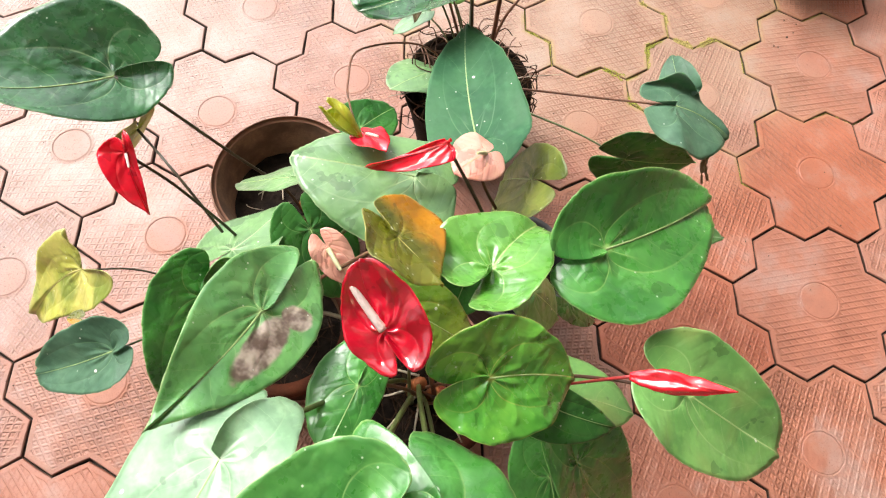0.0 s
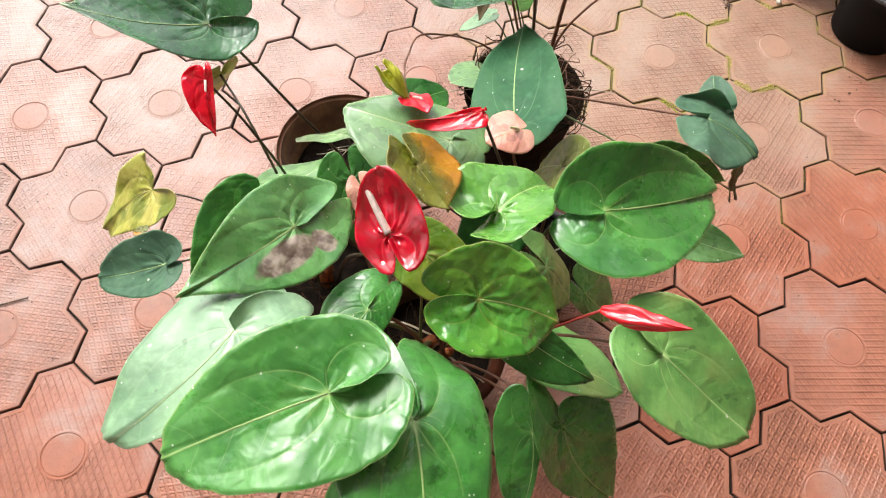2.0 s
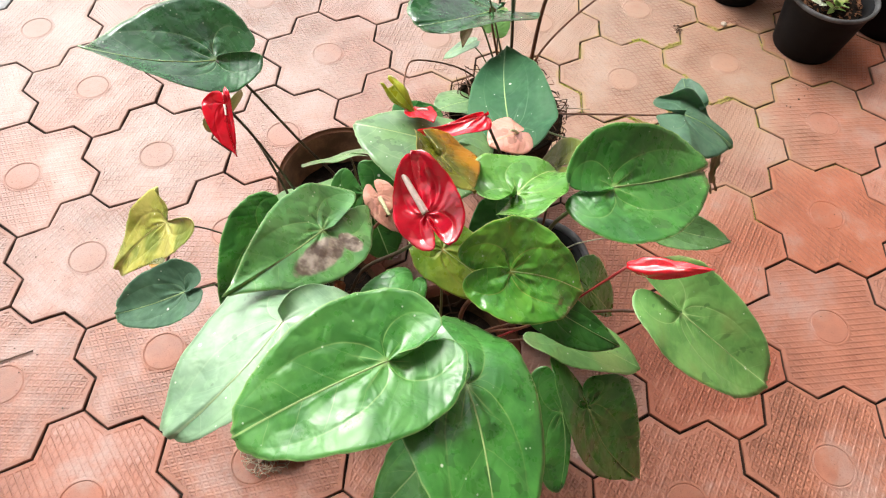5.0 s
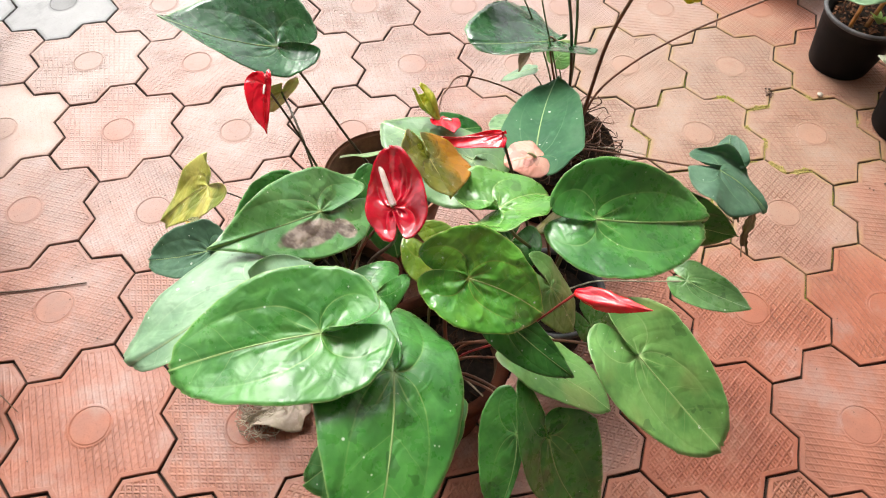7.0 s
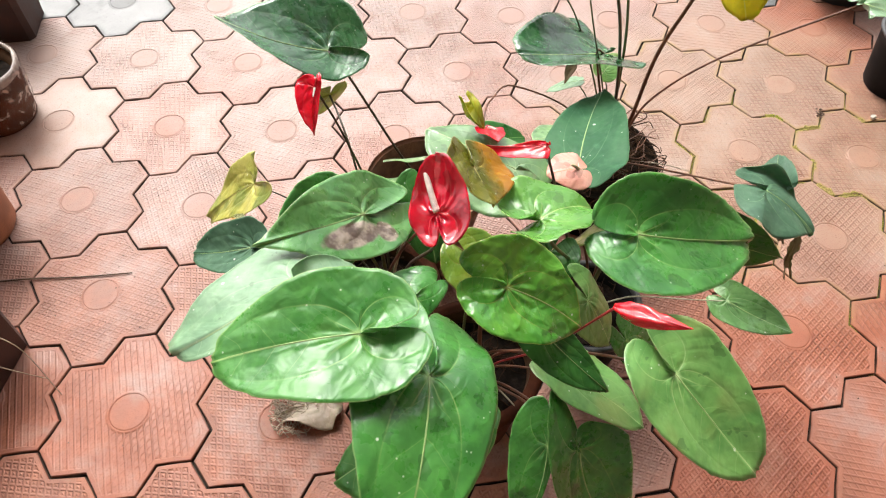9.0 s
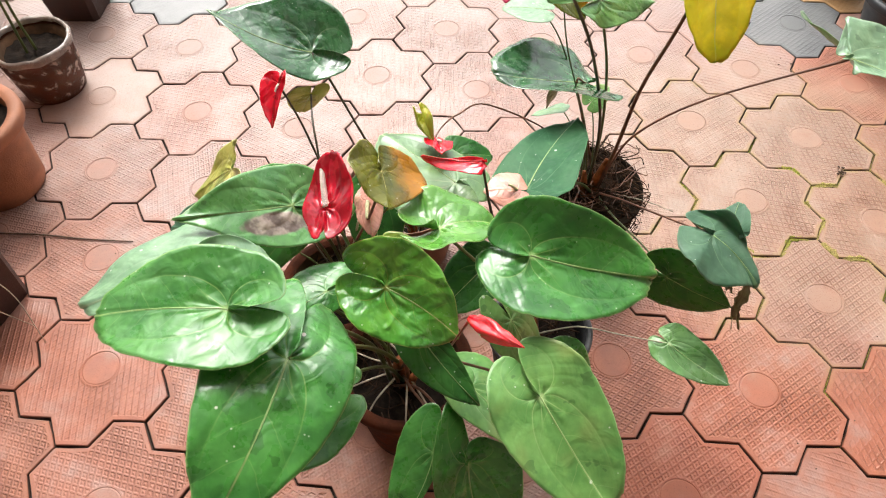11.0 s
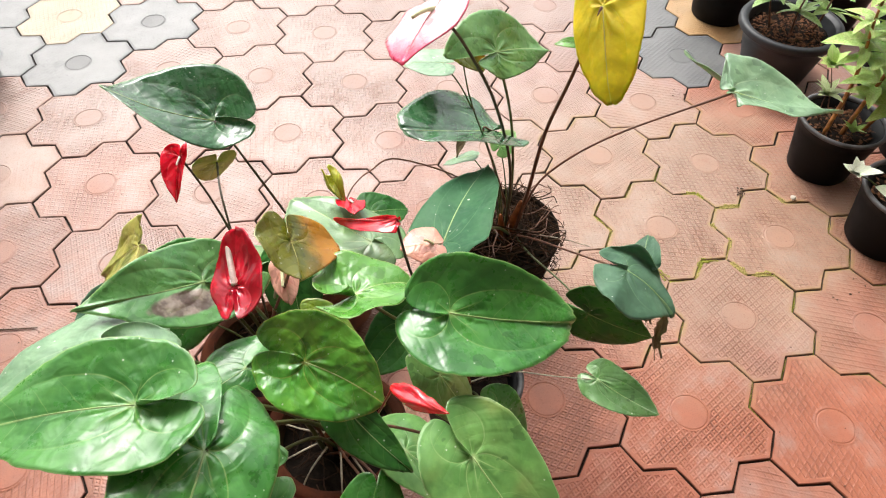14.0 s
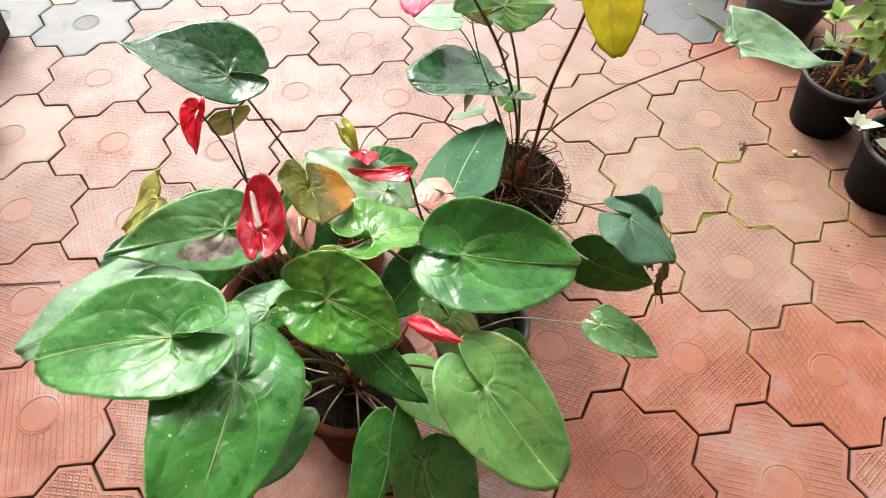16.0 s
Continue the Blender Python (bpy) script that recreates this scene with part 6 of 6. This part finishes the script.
def paver_mesh(mat, rot, smooth_disc=False):
    base = paver_outline()
    ring = []
    for k, p in enumerate(base):
        q = base[(k + 1) % len(base)]
        ring += [p, p.lerp(q, 0.5)]
    n = len(ring)
    # inward set for the open joint
    inset = []
    for k, p in enumerate(ring):
        d = (ring[(k + 1) % n] - ring[k - 1]).normalized()
        inset.append(Vector((d.y, -d.x)))
    inset = [v if v.dot(p) < 0 else -v for v, p in zip(inset, ring)]
    chip = random.Random(int(rot * 100) + len(mat.name))
    ring = [p + Vector((chip.gauss(0, 0.0005), chip.gauss(0, 0.0005))) for p in ring]
    layers = []

    def edge(off, z, r):
        layers.append([(p + v * off, z, r) for p, v in zip(ring, inset)])

    def circle(rad, z, r):
        layers.append([(p.normalized() * rad, z, r) for p in ring])

    edge(0.0014, -0.030, 1.0)
    edge(0.0014, -0.0030, 1.0)
    edge(0.0031, -0.0002, 0.97)
    edge(0.0098, 0.0, 0.92)
    layers.append([(p.lerp(p.normalized() * 0.06, 0.55), 0.0002, 0.7) for p, v in zip(ring, inset)])
    circle(0.038, 0.0002, 0.4)
    circle(0.0355, 0.0005, 0.38)
    circle(0.0332, 0.0005, 0.36)
    circle(0.0322, -0.0007, 0.34)
    circle(0.0300, 0.0003, 0.3)
    verts, face, rim = [], [], []
    c, s = math.cos(rot), math.sin(rot)
    for lay in layers:
        for p, z, r in lay:
            verts.append(Vector((p.x, p.y, z)))
            face.append((c * p.x - s * p.y, s * p.x + c * p.y))
            rim.append((r, 0))
    verts.append(Vector((0, 0, 0.0005)))
    face.append((0, 0))
    rim.append((0, 0))
    faces = []
    for i in range(len(layers) - 1):
        for k in range(n):
            a, b = i * n + k, i * n + (k + 1) % n
            faces.append((b, a, a + n, b + n))
    o = (len(layers) - 1) * n
    faces += [(o + (k + 1) % n, o + k, len(verts) - 1) for k in range(n)]
    faces = [tuple(reversed(f)) for f in faces]
    return mesh_of("paver", verts, faces, mat, {"face": face, "rim": rim}, smooth=False)


KINDS = {(-4, -1): "rib", (-1, 0): "rust", (0, -1): "rust", (1, 0): "rib", (1, 1): "rib", (1, 2): "rust", (-1, 3): "grid", (-2, 3): "grid", (-2, 4): "rib", (-1, 4): "rust", (1, -1): "rib",
         (-7, 2): "flat", (-7, 3): "grid", (-6, 3): "grid", (-6, 2): "grid", (-8, 3): "grid", (-2, 5): "grey", (-3, 6): "grey", (-8, 4): "slate", (-8, 5): "slate", (-9, 4): "slate", (-2, 6): "ochre", (-9, 5): "cream", (1, -2): "grid", (0, 0): "grid",
         (-5, -1): "rib", (-3, -1): "grid", (-10, 5): "slate", (-4, 7): "grey", (-1, 5): "flat", (0, 3): "rust", (-2, 1): "rib"}
q = random.Random(11)
cells = [(i, j) for j in range(-5, 16) for i in range(-22, 14) if -3.3 < SPAN * (i + 0.5 * j) < 2.25 and -1.7 < SPAN * j * 0.866 < 3.2]
near = sorted(cells, key=lambda c: math.hypot(SPAN * (c[0] + 0.5 * c[1]) + 0.45, SPAN * c[1] * 0.866 - 0.45))[:300]
floor = tagged(new("floor"), "porch floor of pinkish terracotta interlocking pavers with dark joints", "floor", kind="structure")
near_set = set(near)
shapes = {}
rest = []
for c in cells:
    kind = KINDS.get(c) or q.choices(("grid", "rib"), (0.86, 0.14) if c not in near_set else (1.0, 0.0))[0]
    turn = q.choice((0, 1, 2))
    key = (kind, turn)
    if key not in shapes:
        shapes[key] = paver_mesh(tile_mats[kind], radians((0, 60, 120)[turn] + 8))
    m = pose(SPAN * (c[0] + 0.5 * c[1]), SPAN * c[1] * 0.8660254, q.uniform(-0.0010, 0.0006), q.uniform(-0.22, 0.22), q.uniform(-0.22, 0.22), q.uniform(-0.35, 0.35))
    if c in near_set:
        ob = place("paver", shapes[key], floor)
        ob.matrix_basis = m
    else:
        rest.append((shapes[key], m, kind))
slots = {}
far_me = bpy.data.meshes.new("far_pavers")
va, fa, fu, ru, mi = [], [], [], [], []
for me, m, kind in rest:
    if kind not in slots:
        slots[kind] = len(slots)
        far_me.materials.append(tile_mats[kind])
    o = len(va)
    va += [tuple(m @ v.co) for v in me.vertices]
    face_l, rim_l = me.uv_layers["face"].data, me.uv_layers["rim"].data
    for poly in me.polygons:
        fa.append(tuple(o + k for k in poly.vertices))
        fu += [tuple(face_l[k].uv) for k in poly.loop_indices]
        ru += [tuple(rim_l[k].uv) for k in poly.loop_indices]
        mi.append(slots[kind])
far_me.from_pydata(va, [], fa)
for name_, vals in (("face", fu), ("rim", ru)):
    lay = far_me.uv_layers.new(name=name_)
    lay.data.foreach_set("uv", [x for uv in vals for x in uv])
far_me.polygons.foreach_set("material_index", mi)
far_me.update()
tagged(place("far_pavers", far_me, floor), "terracotta pavers further off on the porch floor", kind="stuff")

# ---- moss in the damp joints: low uneven strips along the paver edges ----
edge_pts = paver_outline()
chunks, seen = [], set()
for c in near:
    o = Vector((SPAN * (c[0] + 0.5 * c[1]), SPAN * c[1] * 0.8660254))
    for k, p in enumerate(edge_pts):
        e = edge_pts[(k + 1) % len(edge_pts)]
        mid = o + p.lerp(e, 0.5)
        key = (round(mid.x * 200), round(mid.y * 200))
        if key in seen or math.hypot((mid.x - 0.17) / 0.36, (mid.y - 0.36) / 0.27) > 1.7:
            continue
        seen.add(key)
        d = (e - p).normalized()
        side = Vector((-d.y, d.x))
        n = max(4, int((e - p).length / 0.0016))
        rows_, run = [], []
        for i in range(n + 1):
            w = o + p.lerp(e, i / n)
            far = math.hypot((w.x - 0.17) / 0.36, (w.y - 0.36) / 0.27) + 0.9 * noise.noise(Vector((w.x * 11, w.y * 11, 5.5)))
            rich = smooth(1.15 - far, 0.0, 0.75) * (0.45 + 0.55 * smooth(noise.noise(Vector((w.x * 28, w.y * 28, 1.0))), -0.35, 0.25))
            lump = 0.5 + 0.5 * noise.noise(Vector((w.x * 260, w.y * 260, 2.0)))
            half_l = 0.0026 + rich * (0.0016 + 0.0068 * max(0, noise.noise(Vector((w.x * 90, w.y * 90, 8.0)))) + 0.0016 * lump)
            half_r = 0.0026 + rich * (0.0016 + 0.0068 * max(0, noise.noise(Vector((w.x * 90, w.y * 90, 14.0)))) + 0.0016 * lump)
            rise = -0.0078 + 0.0075 * rich + 0.0018 * lump
            if far < 1.12:
                run.append((w, half_l, half_r, rise))
            elif len(run) > 1:
                rows_.append(run)
                run = []
        if len(run) > 1:
            rows_.append(run)
        for run in rows_:
            v, f = [], []
            for w, hl, hr, rise in run:
                for at, z in ((hl, -0.010), (hl, min(rise, 0.0006)), (hl * 0.55, rise), (0.0, rise - 0.0045), (-hr * 0.55, rise), (-hr, min(rise, 0.0006)), (-hr, -0.010)):
                    q2 = w + side * at
                    j = noise.noise(Vector((q2.x * 700, q2.y * 700, 3.0)))
                    v.append(Vector((q2.x, q2.y, z + (0.0012 * j if z > -0.009 else 0.0))))
            for i in range(len(run) - 1):
                for m_ in range(6):
                    a = i * 7 + m_
                    f.append((a, a + 7, a + 8, a + 1))
            chunks.append((v, f))
v, f = merged(chunks)
tagged(place("moss", mesh_of("moss", v, f, moss_mat)), "yellow-green moss growing in strips along the paver joints", "moss", kind="stuff")
